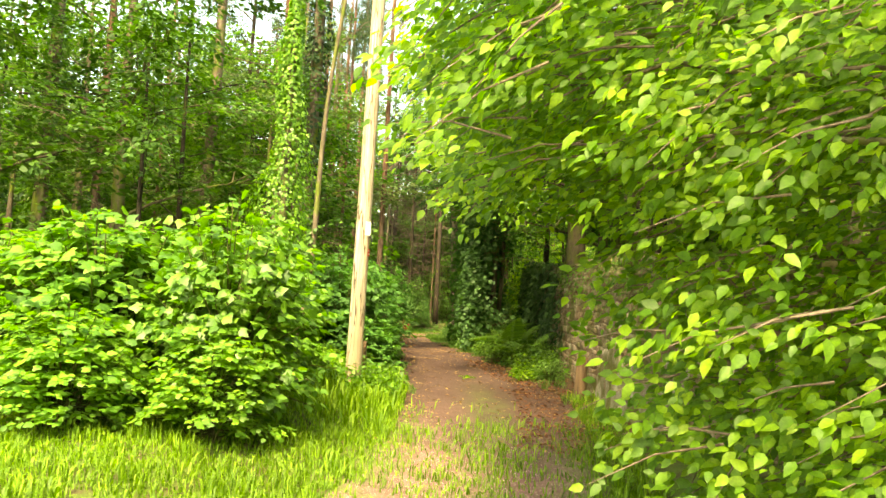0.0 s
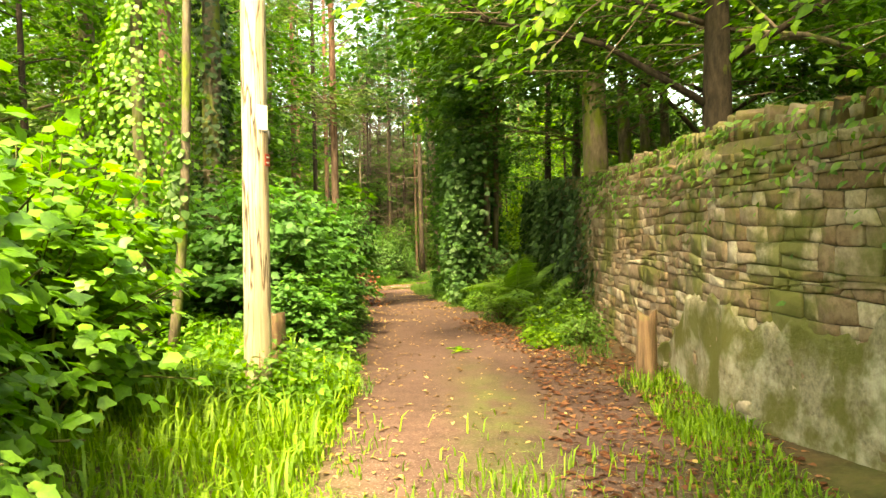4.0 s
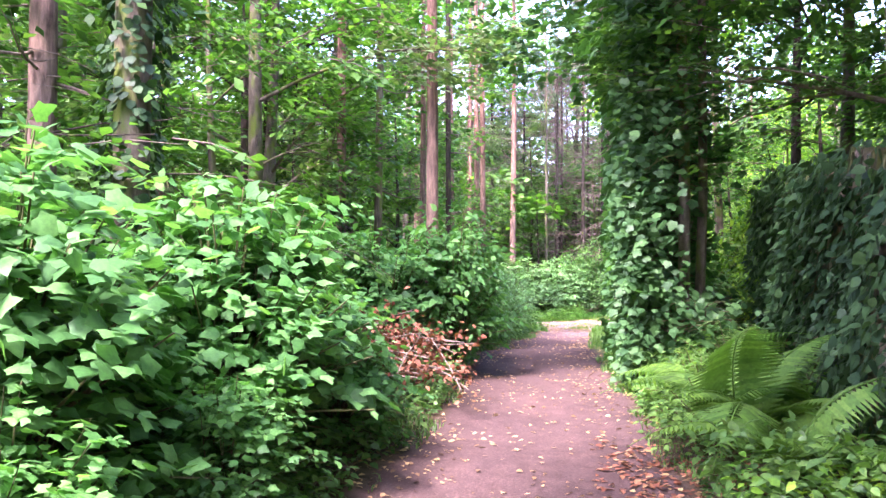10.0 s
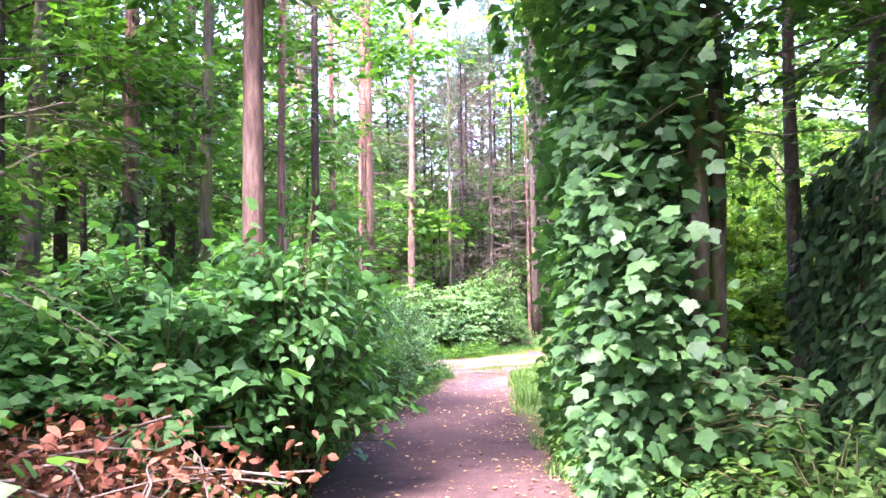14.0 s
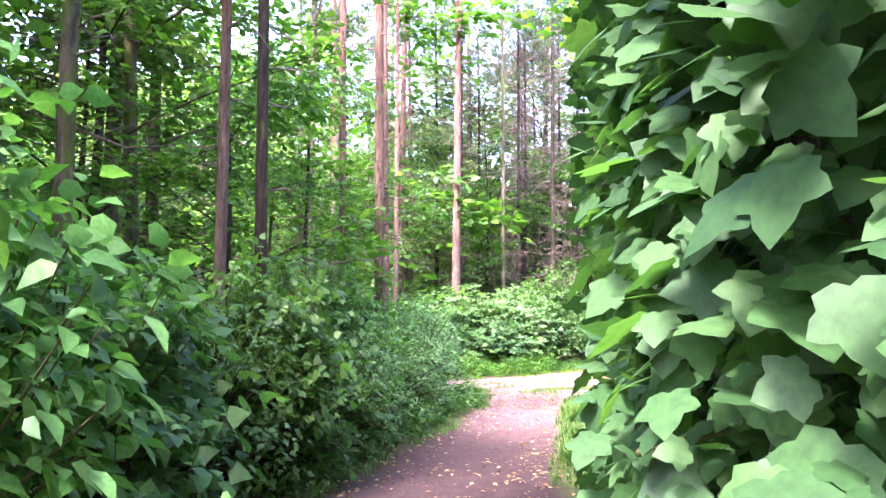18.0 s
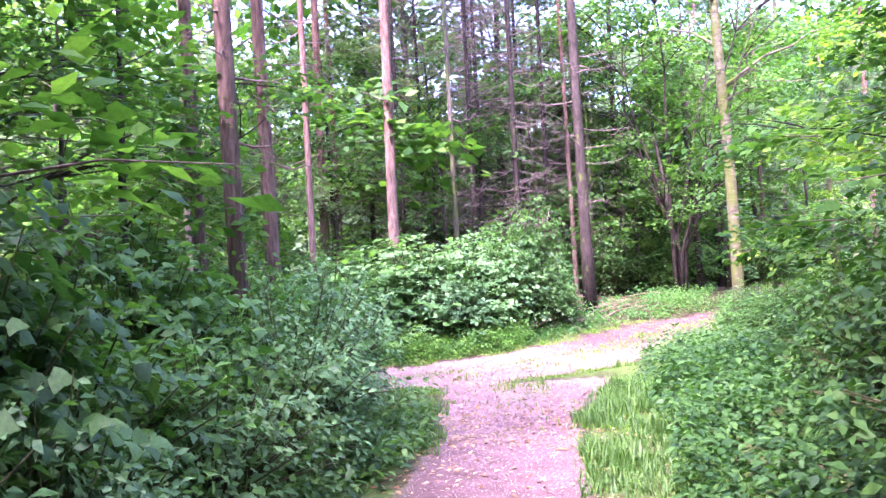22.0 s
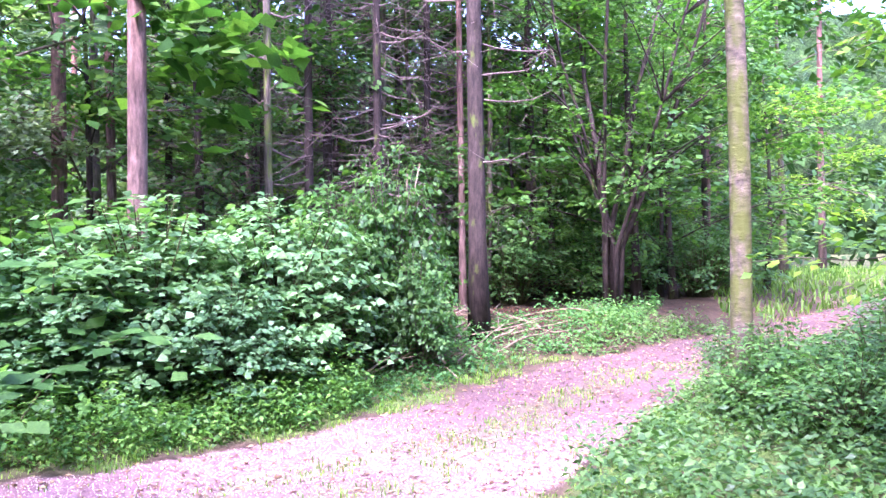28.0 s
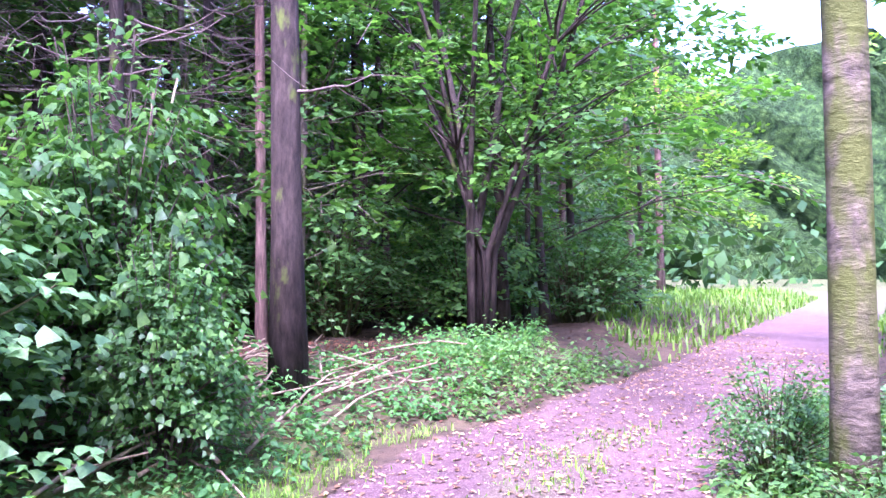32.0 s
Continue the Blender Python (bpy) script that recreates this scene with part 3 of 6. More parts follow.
def make_shrub(seed, stems, per, radius, height, kind, size, twigs=3, up=0.7, low=0.12):
    """Stems arching out from one root, with leaves in pairs along them and along side twigs; returns the two meshes."""
    r = np.random.default_rng(seed)
    wood, green = Pile(), Pile()
    pos, way = [], []
    for _ in range(stems):
        a = r.uniform(0, 2 * np.pi)
        rho = radius * np.sqrt(r.uniform(0.02, 1)) * r.uniform(0.75, 1.12)
        out = np.array([np.cos(a), np.sin(a), 0])
        lift = r.uniform(0.72, 1.06)
        if r.uniform() < 0.42:
            rho, lift = radius * r.uniform(0.7, 1.08), r.uniform(0.15, 0.9)
        tip = out * rho + [0, 0, height * (1 - 0.5 * (min(rho / radius, 1)) ** 2.2) * lift]
        base = out * rho * 0.15 + jitter(r, 1, 0.05)[0] * [1, 1, 0]
        bend = base * 0.35 + tip * 0.65 + [0, 0, height * 0.25]
        bend[:2] *= 0.62
        s = np.linspace(0, 1, 9)[:, None]
        line = (1 - s) ** 2 * base + 2 * s * (1 - s) * bend + s * s * tip
        tube(wood, line[[0, 3, 8]], np.array([0.012, 0.008, 0.004]) * (0.7 + height * 0.3), 3, 0, False)
        lines = [(line, per, low)]
        for _ in range(twigs):
            k = r.uniform(0.4, 0.92)
            root = (1 - k) ** 2 * base + 2 * k * (1 - k) * bend + k * k * tip
            side = unit(jitter(r, 1, 1.0)[0] * [1, 1, 0.25] + out * 0.6 + [0, 0, 0.15])
            lines.append((root + s * side * radius * r.uniform(0.22, 0.5) - s * s * [0, 0, 0.08], max(3, per // 2), 0.15))
        for ln, n, lo in lines:
            k = np.linspace(lo, 1, n) + r.normal(0, 0.02, n)
            idx = np.clip(k, 0, 1) * (len(ln) - 1)
            p = np.stack([np.interp(idx, np.arange(len(ln)), ln[:, c]) for c in range(3)], -1)
            d = unit(np.gradient(ln, axis=0))[np.clip(idx.round().astype(int), 0, len(ln) - 1)]
            sd = unit(np.cross(d, [0, 0, 1]) + 1e-6) * np.where(np.arange(n) % 2, 1, -1)[:, None]
            w = unit(0.45 * d + 0.8 * sd + 0.35 * out + jitter(r, n, 0.3) + [0, 0, -0.12])
            pos.append(p + w * size * 0.35)
            way.append(w)
    pos, way = np.concatenate(pos), np.concatenate(way)
    keep = pos[:, 2] > 0.04
    pos, way = pos[keep], way[keep]
    n = len(pos)
    outw = pos * [1, 1, 0] / max(radius, 0.1)
    upw = unit(np.array([0, 0, 0.8]) + up * outw + jitter(r, n, 0.28))
    leaves(green, pos, way, upw, size * r.uniform(0.55, 1.25, n), kind)
    return wood.mesh("shrub_stems"), green.mesh("shrub_leaves")


def shrub_things(rows, variants, material, label, group, wood="stem", name="shrub", category="shrub"):
    """Shrubs at (x, y, radius scale, height scale)."""
    for k, (x, y, sr, sh) in enumerate(rows):
        st, gr = variants[k % len(variants)]
        e = thing(name, x, y, label, category, group)
        e.matrix_world = pose(x, y, float(land(x, y)) - 0.03, 0, 0, (k * 137.5) % 360) @ Matrix.Diagonal((sr, sr, sh, 1))
        part("framework", recoloured(st, wood), M[wood], e, kind="stuff")
        part("foliage", recoloured(gr, material), M[material], e, kind="stuff")


def spray_field(pile, r, centres, radius, n, size, kind, twig=None, outward=None, droop=0.15, face=(0, 0)):
    """Flat fans of leaves on thin twigs, as on a beech or maple bough."""
    for c in centres:
        o = unit(np.array(outward(c)) if outward is not None else jitter(r, 1, 1.0)[0] * [1, 1, 0.1])
        tilt = unit(np.array([face[0], face[1], 1.0]) + jitter(r, 1, 0.25)[0])
        o = unit(o - tilt * (o @ tilt))
        s = np.cross(tilt, o)
        R = radius * r.uniform(0.6, 1.25)
        m = max(4, int(n * r.uniform(0.7, 1.3)))
        u = r.uniform(0, 1, m)
        w = r.uniform(-1, 1, m)
        along = (u * 1.6 - 0.5) * R
        across = w * R * (0.75 - 0.5 * u)
        p = c + along[:, None] * o + across[:, None] * s - ((u ** 2) * R * droop * 2)[:, None] * [0, 0, 1.0] + jitter(r, m, 0.035)
        d = unit(o + (np.sign(w) * 0.7)[:, None] * s + jitter(r, m, 0.3) - [0, 0, droop])
        leaves(pile, p, d, unit(tilt + jitter(r, m, 0.32)), size * r.uniform(0.6, 1.2, m), kind)
        if twig is not None and r.uniform() < 0.45:
            k = np.linspace(-0.9, 1.1, 3)[:, None]
            tube(twig, c + k * o * R - np.maximum(k, 0) ** 2 * R * droop * np.array([0, 0, 1.0]), np.linspace(0.008, 0.002, 3), 3, 0, False)


def limb_line(r, a, b, sag=0.1, n=6, wig=0.06):
    a, b = np.asarray(a, float), np.asarray(b, float)
    s = np.linspace(0, 1, n)[:, None]
    w = r.normal(0, wig, (n, 3)) * np.linspace(0, 1, n)[:, None]
    return a + s * (b - a) + np.sin(s * np.pi) * [0, 0, sag * np.linalg.norm(b - a)] + w


def make_broadleaf(seed, height, radius, first, trunk_r, sprays, n, size, kind, spray_r=0.6, lean=(0, 0), limbs=9):
    """Meshes of a broadleaf tree: trunk, limbs (a list), crown."""
    r = np.random.default_rng(seed)
    trunk, crown, twig = Pile(), Pile(), Pile()
    s = np.linspace(0, 1, 10)
    line = np.stack([lean[0] * s + 0.06 * np.sin(s * 5 + seed), lean[1] * s + 0.06 * np.cos(s * 4 + seed), height * 0.92 * s - 0.1], -1)
    flare = trunk_r * (1 - 0.75 * s) * (1 + 0.5 * np.exp(-s * 22))
    tube(trunk, line, flare, 10, 0.06, True, r)
    bough, ends = [], []
    for k in range(limbs):
        z = first + (height * 0.85 - first) * (k + 0.5) / limbs
        a = k * 2.4 + r.uniform(-0.4, 0.4)
        f = z / height
        reach = radius * (0.55 + 0.6 * np.sin(np.pi * min(1, 0.2 + f))) * r.uniform(0.75, 1.1)
        root = np.array([np.interp(f / 0.92, s, line[:, c]) for c in range(3)])
        tip = root + [np.cos(a) * reach, np.sin(a) * reach, reach * r.uniform(0.1, 0.5)]
        ln = limb_line(r, root, tip, 0.08)
        p = Pile()
        tube(p, ln, trunk_r * (0.27 - 0.15 * f) * np.linspace(1, 0.25, 6), 6, 0.05, True, r)
        for _ in range(3):
            q = r.uniform(0.35, 0.9)
            b0 = np.array([np.interp(q * 5, np.arange(6), ln[:, c]) for c in range(3)])
            b1 = b0 + unit(jitter(r, 1, 1)[0] * [1, 1, 0.3] + (tip - root) * 0.4) * reach * 0.4
            tube(p, limb_line(r, b0, b1, 0.05, 4), trunk_r * 0.13 * np.linspace(1, 0.3, 4), 4, 0, False)
            ends.append((b0, b1))
        ends.append((root + 0.3 * (tip - root), tip))
        bough.append(p.mesh("limb", True))
    c = []
    for _ in range(sprays):
        a, b = ends[r.integers(len(ends))]
        c.append(a + (b - a) * r.uniform(0.25, 1.1) + jitter(r, 1, 0.28 * radius / 2.5)[0] * [1, 1, 0.75])
    spray_field(crown, r, c, spray_r, n, size, kind, twig, lambda p: p * [1, 1, 0] + jitter(r, 1, 0.4)[0] * [1, 1, 0])
    return trunk.mesh("tree_trunk", True), bough, crown.mesh("tree_crown"), twig.mesh("tree_twigs")


def broadleaf(kit, x, y, label, group, leaf="canopy", bark="grey_bark", turn=0.0, scale=1.0, name="tree"):
    trunk, bough, crown, twig = kit
    e = thing(name, x, y, label, "tree", group)
    e.matrix_world = pose(x, y, float(land(x, y)) - 0.05, 0, 0, turn) @ Matrix.Diagonal((scale, scale, scale, 1))
    part("trunk", trunk, M[bark], e)
    for b in bough:
        part("limb", b, M[bark], e)
    if twig:
        part("twigwork", twig, M["twig"], e, kind="stuff")
    crown = recoloured(crown, leaf)
    part("crown", crown, M[leaf], e, kind="stuff")
    return e


def needle_tufts(pile, r, centres, n, size):
    for c in centres:
        d = unit(jitter(r, n, 1.0) + [0, 0, 0.25])
        v, t = np.array([(-0.05, 0, 0), (0.05, 0, 0), (0.0, 1, 0)]), np.array([(0, 1, 2)])
        x = unit(np.cross(d, jitter(r, n, 1.0)))
        p = c + jitter(r, n, 0.12)
        s = size * r.uniform(0.7, 1.2, n)
        w = p[:, None] + s[:, None, None] * (v[None, :, :1] * x[:, None] + v[None, :, 1:2] * d[:, None])
        pile.add(w.reshape(-1, 3), (t[None] + (np.arange(n) * 3)[:, None, None]).reshape(-1, 3))


def make_pine(seed, height, trunk_r, bare, lean=(0.0, 0.0), dead=26, tufts=70, dead_from=2.2, dead_len=1.4):
    """A tall pine: a straight trunk, dead lower branches, and needles in tufts near the top."""
    r = np.random.default_rng(seed)
    trunk, dry, crown, live = Pile(), Pile(), Pile(), Pile()
    s = np.linspace(0, 1, 12)
    line = np.stack([lean[0] * height * s + 0.05 * np.sin(s * 4 + seed), lean[1] * height * s + 0.05 * np.cos(s * 3 + seed), height * s - 0.15], -1)
    tube(trunk, line, trunk_r * (1 - 0.62 * s) * (1 + 0.35 * np.exp(-s * 40)), 12, 0.05, True, r)
    at = lambda z: np.array([np.interp(z, line[:, 2], line[:, c]) for c in range(3)])
    for _ in range(dead):
        z = r.uniform(dead_from, bare + 1.5)
        a = r.uniform(0, 2 * np.pi)
        L = dead_len * r.uniform(0.3, 1.0)
        p0 = at(z)
        p1 = p0 + [np.cos(a) * L, np.sin(a) * L, r.uniform(-0.25, 0.3) * L]
        ln = limb_line(r, p0, p1, -0.06, 5, 0.04)
        tube(dry, ln, np.linspace(0.016, 0.004, 5), 4, 0, False)
        for _ in range(5):
            q = ln[r.integers(1, 5)]
            tube(dry, limb_line(r, q, q + jitter(r, 1, 0.3 * dead_len)[0] * [1, 1, 0.6] + [np.cos(a) * 0.15, np.sin(a) * 0.15, -0.05], 0, 3, 0.02), [0.005, 0.004, 0.002], 3, 0, False)
    c = []
    for k in range(max(6, tufts // 6)):
        z = r.uniform(bare, height)
        a = r.uniform(0, 2 * np.pi)
        L = (0.5 + 1.9 * (height - z) / max(1, height - bare)) * r.uniform(0.6, 1.1)
        p0 = at(z)
        p1 = p0 + [np.cos(a) * L, np.sin(a) * L, 0.35 * L]
        tube(live, limb_line(r, p0, p1, 0.08, 4), np.linspace(0.035, 0.01, 4), 4, 0, False)
        for q in r.uniform(0.35, 1.1, 6):
            c.append(p0 + (p1 - p0) * q + jitter(r, 1, 0.22)[0])
    needle_tufts(crown, r, c, 34, 0.3)
    return trunk.mesh("pine_trunk", True), dry.mesh("pine_dead_branches"), live.mesh("pine_branches"), crown.mesh("pine_crown")


def pine(kit, x, y, label, group, turn=0.0, scale=1.0, bark="pine_bark", fat=1.0, base_z=None):
    trunk, dry, live, crown = kit
    e = thing("pine_tree", x, y, label, "tree", group)
    e.matrix_world = pose(x, y, float(land(x, y)), 0, 0, turn) @ Matrix.Diagonal((scale * fat, scale * fat, scale, 1))
    part("trunk", trunk, M[bark], e)
    part("deadwood", dry, M["twig"], e, kind="stuff")
    part("branchwork", live, M["twig"], e, kind="stuff")
    part("crown", crown, M["needle"], e, kind="stuff")
    return e


# ---- stone wall ----
WALL = np.array([(4.6, 4.6), (3.2, 6.0), (1.9, 8.3), (1.12, 10.8), (1.02, 12.4), (0.74, 14.0), (0.52, 16.0), (-0.08, 20.0), (-0.22, 21.7)])
WALL_S = np.concatenate([[0], np.cumsum(np.hypot(*np.diff(WALL, axis=0).T))])


def wall_at(s):
    """A place on the wall's face line, and its outward normal (towards the path)."""
    p = np.array([np.interp(s, WALL_S, WALL[:, 0]), np.interp(s, WALL_S, WALL[:, 1])])
    a, b = [np.array([np.interp(q, WALL_S, WALL[:, c]) for c in (0, 1)]) for q in (s - 0.35, s + 0.35)]
    d = (b - a) / np.linalg.norm(b - a)
    return p, np.array([-abs(d[1]), d[0]]) if d[1] > 0 else np.array([d[1], -d[0]]), d


def wall_top(s):
    y = wall_at(s)[0][1]
    return float(np.interp(y, [4, 9.5, 12, 14, 16, 20, 24], [2.22, 2.27, 2.43, 2.42, 2.5, 2.85, 2.98]))


def build_wall():
    core = Pile()
    ss = np.arange(0, WALL_S[-1] + 0.01, 0.25)
    rows = []
    for s in ss:
        p, n, d = wall_at(s)
        z0, z1 = float(land(*p)) - 0.35, wall_top(s) - 0.02
        f, bk = p - n * 0.015, p - n * 0.5
        rows.append([(*f, z0), (*f, z1), (*bk, z1), (*bk, z0)])
    v = np.array(rows).reshape(-1, 3)
    m = len(ss)
    q = [[i * 4 + k, i * 4 + (k + 1) % 4, (i + 1) * 4 + (k + 1) % 4, (i + 1) * 4 + k] for i in range(m - 1) for k in range(4)]
    q += [[0, 3, 2, 1], [(m - 1) * 4, (m - 1) * 4 + 1, (m - 1) * 4 + 2, (m - 1) * 4 + 3]]
    core.add(v, None, q)
    wall = tagged(part("wall_east", core.mesh("wall_core"), M["mortar"]), "tall old drystone wall of brown sandstone with moss and ivy", "wall", kind="structure")

    def stone_block(r, w, h, dep):
        """An uneven block with worn edges, its face towards -y."""
        gx = np.array([-0.5, -0.46, 0.46, 0.5]) * w
        gz = np.array([-0.5, -0.43, 0.43, 0.5]) * h
        verts, faces = [], []
        for a, z in enumerate(gz):
            for b, x in enumerate(gx):
                edge = (a in (0, 3)) + (b in (0, 3))
                y = -dep * ((0.5, 0.48, 0.45)[edge] + r.normal(0, 0.02))
                verts.append((x + r.normal(0, 0.016), y, z + r.normal(0, 0.03)))
        for a in range(3):
            for b in range(3):
                faces.append((a * 4 + b, a * 4 + b + 1, a * 4 + b + 5, a * 4 + b + 4))
        ring = [0, 1, 2, 3, 7, 11, 15, 14, 13, 12, 8, 4]
        back = [(verts[k][0], dep * 0.5, verts[k][2]) for k in ring]
        n0 = len(verts)
        for k in range(12):
            faces.append((ring[(k + 1) % 12], ring[k], n0 + k, n0 + (k + 1) % 12))
        return np.array(verts + back), np.array(faces)

    r = np.random.default_rng(3)
    rest, made = Pile(), 0

    def rubble(s0, s1, lo, hi):
        """One fitted stone between two slanting joints and two wavering beds."""
        nonlocal made
        sc = (s0[0] + s1[0]) / 2
        p, n, d = wall_at(sc)
        c = np.array([(s0[0], lo(s0[0])), (s1[0], lo(s1[0])), (s1[1], hi(s1[1])), (s0[1], hi(s0[1]))])
        mid = c.mean(0)
        w, h = c[1, 0] - c[0, 0], c[3, 1] - c[0, 1]
        ring = []
        for q in range(4):
            for o in (c[q - 1], c[(q + 1) % 4]):
                e = o - c[q]
                ring.append(c[q] + e / max(np.linalg.norm(e), 1e-6) * min(w, h) * r.uniform(0.05, 0.18))
        ring = np.array(ring)
        ring = ring + (mid - ring) / np.maximum(np.linalg.norm(mid - ring, axis=1, keepdims=True), 1e-6) * 0.005
        inner = mid + (ring - mid) * (1 - 0.007 / max(min(w, h), 0.05)) + r.normal(0, 0.002, (8, 2))
        out = r.uniform(-0.008, 0.014)
        layers = [(ring, np.full(8, -0.1)), (ring, out - 0.005 + r.normal(0, 0.003, 8)), (inner, out + r.normal(0, 0.004, 8)), (mid[None], np.array([out + r.normal(0.002, 0.003)]))]
        v = np.concatenate([np.stack([p[0] + (q[:, 0] - sc) * d[0] + dep * n[0], p[1] + (q[:, 0] - sc) * d[1] + dep * n[1], q[:, 1]], -1) for q, dep in layers])
        k = np.arange(8)
        m = (k + 1) % 8
        quads = np.vstack([np.stack([a + k, a + m, a + 8 + m, a + 8 + k], -1) for a in (0, 8)])
        tris = np.stack([16 + k, 16 + m, np.full(8, 24)], -1)
        if 11.5 < p[1] < 14.4 and mid[1] > 0.85 and made < 300:
            me = mesh_of("stone", v - v[24], [quads, tris])
            me.materials.append(M["stone"])
            part("stone", me, None, wall).location = v[24]
            made += 1
        else:
            rest.add(v, tris, quads)

    level, k = -0.15, 0
    while level < 2.9:
        h = float(r.choice([0.055, 0.075, 0.1, 0.125, 0.155], p=[0.16, 0.26, 0.28, 0.2, 0.1]))

        def bed(row, z):
            return lambda s: float(np.interp(wall_at(s)[0][1], KNOT_Y, KNOT_Z)) + z + 0.02 * math.sin(s * 1.3 + row * 0.6) + 0.013 * math.sin(s * 3.9 + row * 1.7) + 0.009 * math.sin(s * 9.7 + row * 4.1)

        lo, hi = bed(k, level), bed(k + 1, level + h)
        s = r.uniform(0, 0.2)
        left = (s, s)
        while s < WALL_S[-1] - 0.1:
            s += float(np.clip(r.lognormal(-1.85, 0.45), 0.07, 0.36)) * (1.0 if h < 0.11 else 1.25)
            right = (s + r.normal(0, 0.012), s + r.normal(0, 0.012))
            if hi(s) < wall_top(s) and s < WALL_S[-1] - 0.1:
                if h > 0.11 and r.uniform() < 0.4:
                    z = level + h * r.uniform(0.4, 0.6)
                    cut = bed(k + 0.5, z)
                    rubble(left, right, lo, cut)
                    rubble(left, right, cut, hi)
                else:
                    rubble(left, right, lo, hi)
            left = right
        level += h
        k += 1
    part("stones", rest.mesh("wall_stones"), M["stone"], wall, kind="stuff")
    # coping: thin stones set on edge along the top
    cop = []
    for k in range(8):
        v, f = stone_block(r, 1, 1, 1)
        v[v[:, 2] > 0.3] *= [1, 1, r.uniform(0.85, 1.25)]
        me = mesh_of("coping_stone", v, f)
        me.materials.append(M["coping"])
        cop.append(me)
    s = 1.0
    while s < WALL_S[-1] - 4.2:
        w = r.uniform(0.05, 0.11)
        p, n, d = wall_at(s)
        h = r.uniform(0.1, 0.2)
        ang = math.atan2(-n[0], n[1]) + math.pi
        ob = part("coping_stone", cop[int(r.integers(8))], None, wall)
        ob.matrix_world = Matrix.Translation((*(p - n * 0.2), wall_top(s) + h / 2 - 0.03)) @ Euler((r.normal(0, 0.06), r.normal(0.16, 0.13), ang)).to_matrix().to_4x4() @ Matrix.Diagonal((w, 0.36, h, 1))
        s += w + r.uniform(0.005, 0.04)
    # the remains of lime render over the foot of the near stretch
    ss, zs = np.linspace(5.2, 9.2, 70), np.linspace(0, 1, 22)
    v = []
    for a, q in enumerate(ss):
        p, n, d = wall_at(q)
        top = (0.78 + 0.07 * np.sin(q * 2.7) + 0.05 * np.sin(q * 7.1) + 0.04 * np.sin(q * 17) + r.normal(0, 0.02)) * (0.25 + 0.75 * float(smooth(9.2, 8.0, q)))
        for f in zs:
            off = 0.022 + 0.008 * np.sin(q * 5 + f * 7) + 0.006 * np.sin(q * 13 + f * 4) - 0.05 * (f == 1) - 0.05 * (a in (0, 69))
            v.append((*(p + n * off), float(land(*p)) - 0.1 + (top + 0.1) * f))
    i, j = np.meshgrid(np.arange(69), np.arange(21), indexing="ij")
    part("render_patch", mesh_of("render_patch", v, np.stack([i * 22 + j, i * 22 + j + 1, (i + 1) * 22 + j + 1, (i + 1) * 22 + j], -1).reshape(-1, 4), True), M["render"], wall, "blotched old lime render with moss and lichen")
    return wall


# ---- pole, posts ----
def build_pole():
    r = np.random.default_rng(11)
    x, y = -2.47, 11.18
    z0 = float(land(x, y))
    e = thing("telegraph_pole", x, y, "weathered pale wooden telegraph pole with long cracks", "pole", z=z0)
    s = np.linspace(0, 1, 26)
    line = np.stack([0.002 * 8.5 * s, 0 * s, -0.3 + 8.8 * s], -1)
    p = Pile()
    ang = np.linspace(0, 2 * np.pi, 28, endpoint=False)
    groove = 1 - 0.05 * np.exp(-((ang - 4.9) / 0.10) ** 2) - 0.035 * np.exp(-((ang - 5.6) / 0.07) ** 2) - 0.03 * np.exp(-((ang - 3.9) / 0.06) ** 2)
    rad = 0.113 - 0.028 * s
    v = line[:, None] + np.stack([rad[:, None] * groove * np.cos(ang + 0.0 * s[:, None]), rad[:, None] * groove * np.sin(ang), 0 * rad[:, None] * ang], -1)
    i, j = np.arange(25)[:, None], np.arange(28)[None]
    q = np.stack([i * 28 + j, i * 28 + (j + 1) % 28, (i + 1) * 28 + (j + 1) % 28, (i + 1) * 28 + j], -1).reshape(-1, 4)
    p.add(v.reshape(-1, 3), None, q)
    part("shaft", p.mesh("pole_shaft", True), M["pole"], e)

    def plate(name, w, h, zz, mat, side, label):
        bm = bmesh.new()
        bmesh.ops.create_cube(bm, size=1)
        bmesh.ops.scale(bm, vec=(w, 0.004, h), verts=bm.verts)
        bmesh.ops.bevel(bm, geom=bm.edges[:], offset=0.0015, segments=1, affect="EDGES")
        me = bpy.data.meshes.new(name)
        bm.to_mesh(me)
        bm.free()
        me.materials.append(mat)
        a = radians(side)
        rad = 0.116 - 0.028 * (zz - z0) / 8.5
        ob = part(name, me, None, e, label)
        ob.matrix_basis = pose(0.002 * (zz - z0) + math.cos(a) * rad, math.sin(a) * rad, zz - z0, 0, 0, side + 90)
        return ob

    plate("number_plate", 0.1, 0.2, 2.72, M["white_plate"], -36, "white plate")
    plate("warning_plate", 0.08, 0.1, 2.38, M["red_plate"], -8, "small red plate")
    sign = [ob for ob in e.children if ob.name.startswith("warning_plate")][0]
    for zz in (0.022, -0.022):
        bar = part("marking", sign.data.copy(), None, sign, "white bar of worn print")
        bar.data.materials.clear()
        bar.data.materials.append(M["white_plate"])
        bar.matrix_basis = pose(0, -0.0035, zz) @ Matrix.Diagonal((0.6, 0.5, 0.14, 1))
    b = Pile()
    tube(b, [(0.12, -0.09, 2.60 - z0), (0.155, -0.1, 2.60 - z0), (0.165, -0.1, 2.54 - z0), (0.15, -0.08, 2.50 - z0)], [0.012] * 4, 6)
    part("bracket", b.mesh("pole_bracket"), M["iron"], e, "dark iron bracket")


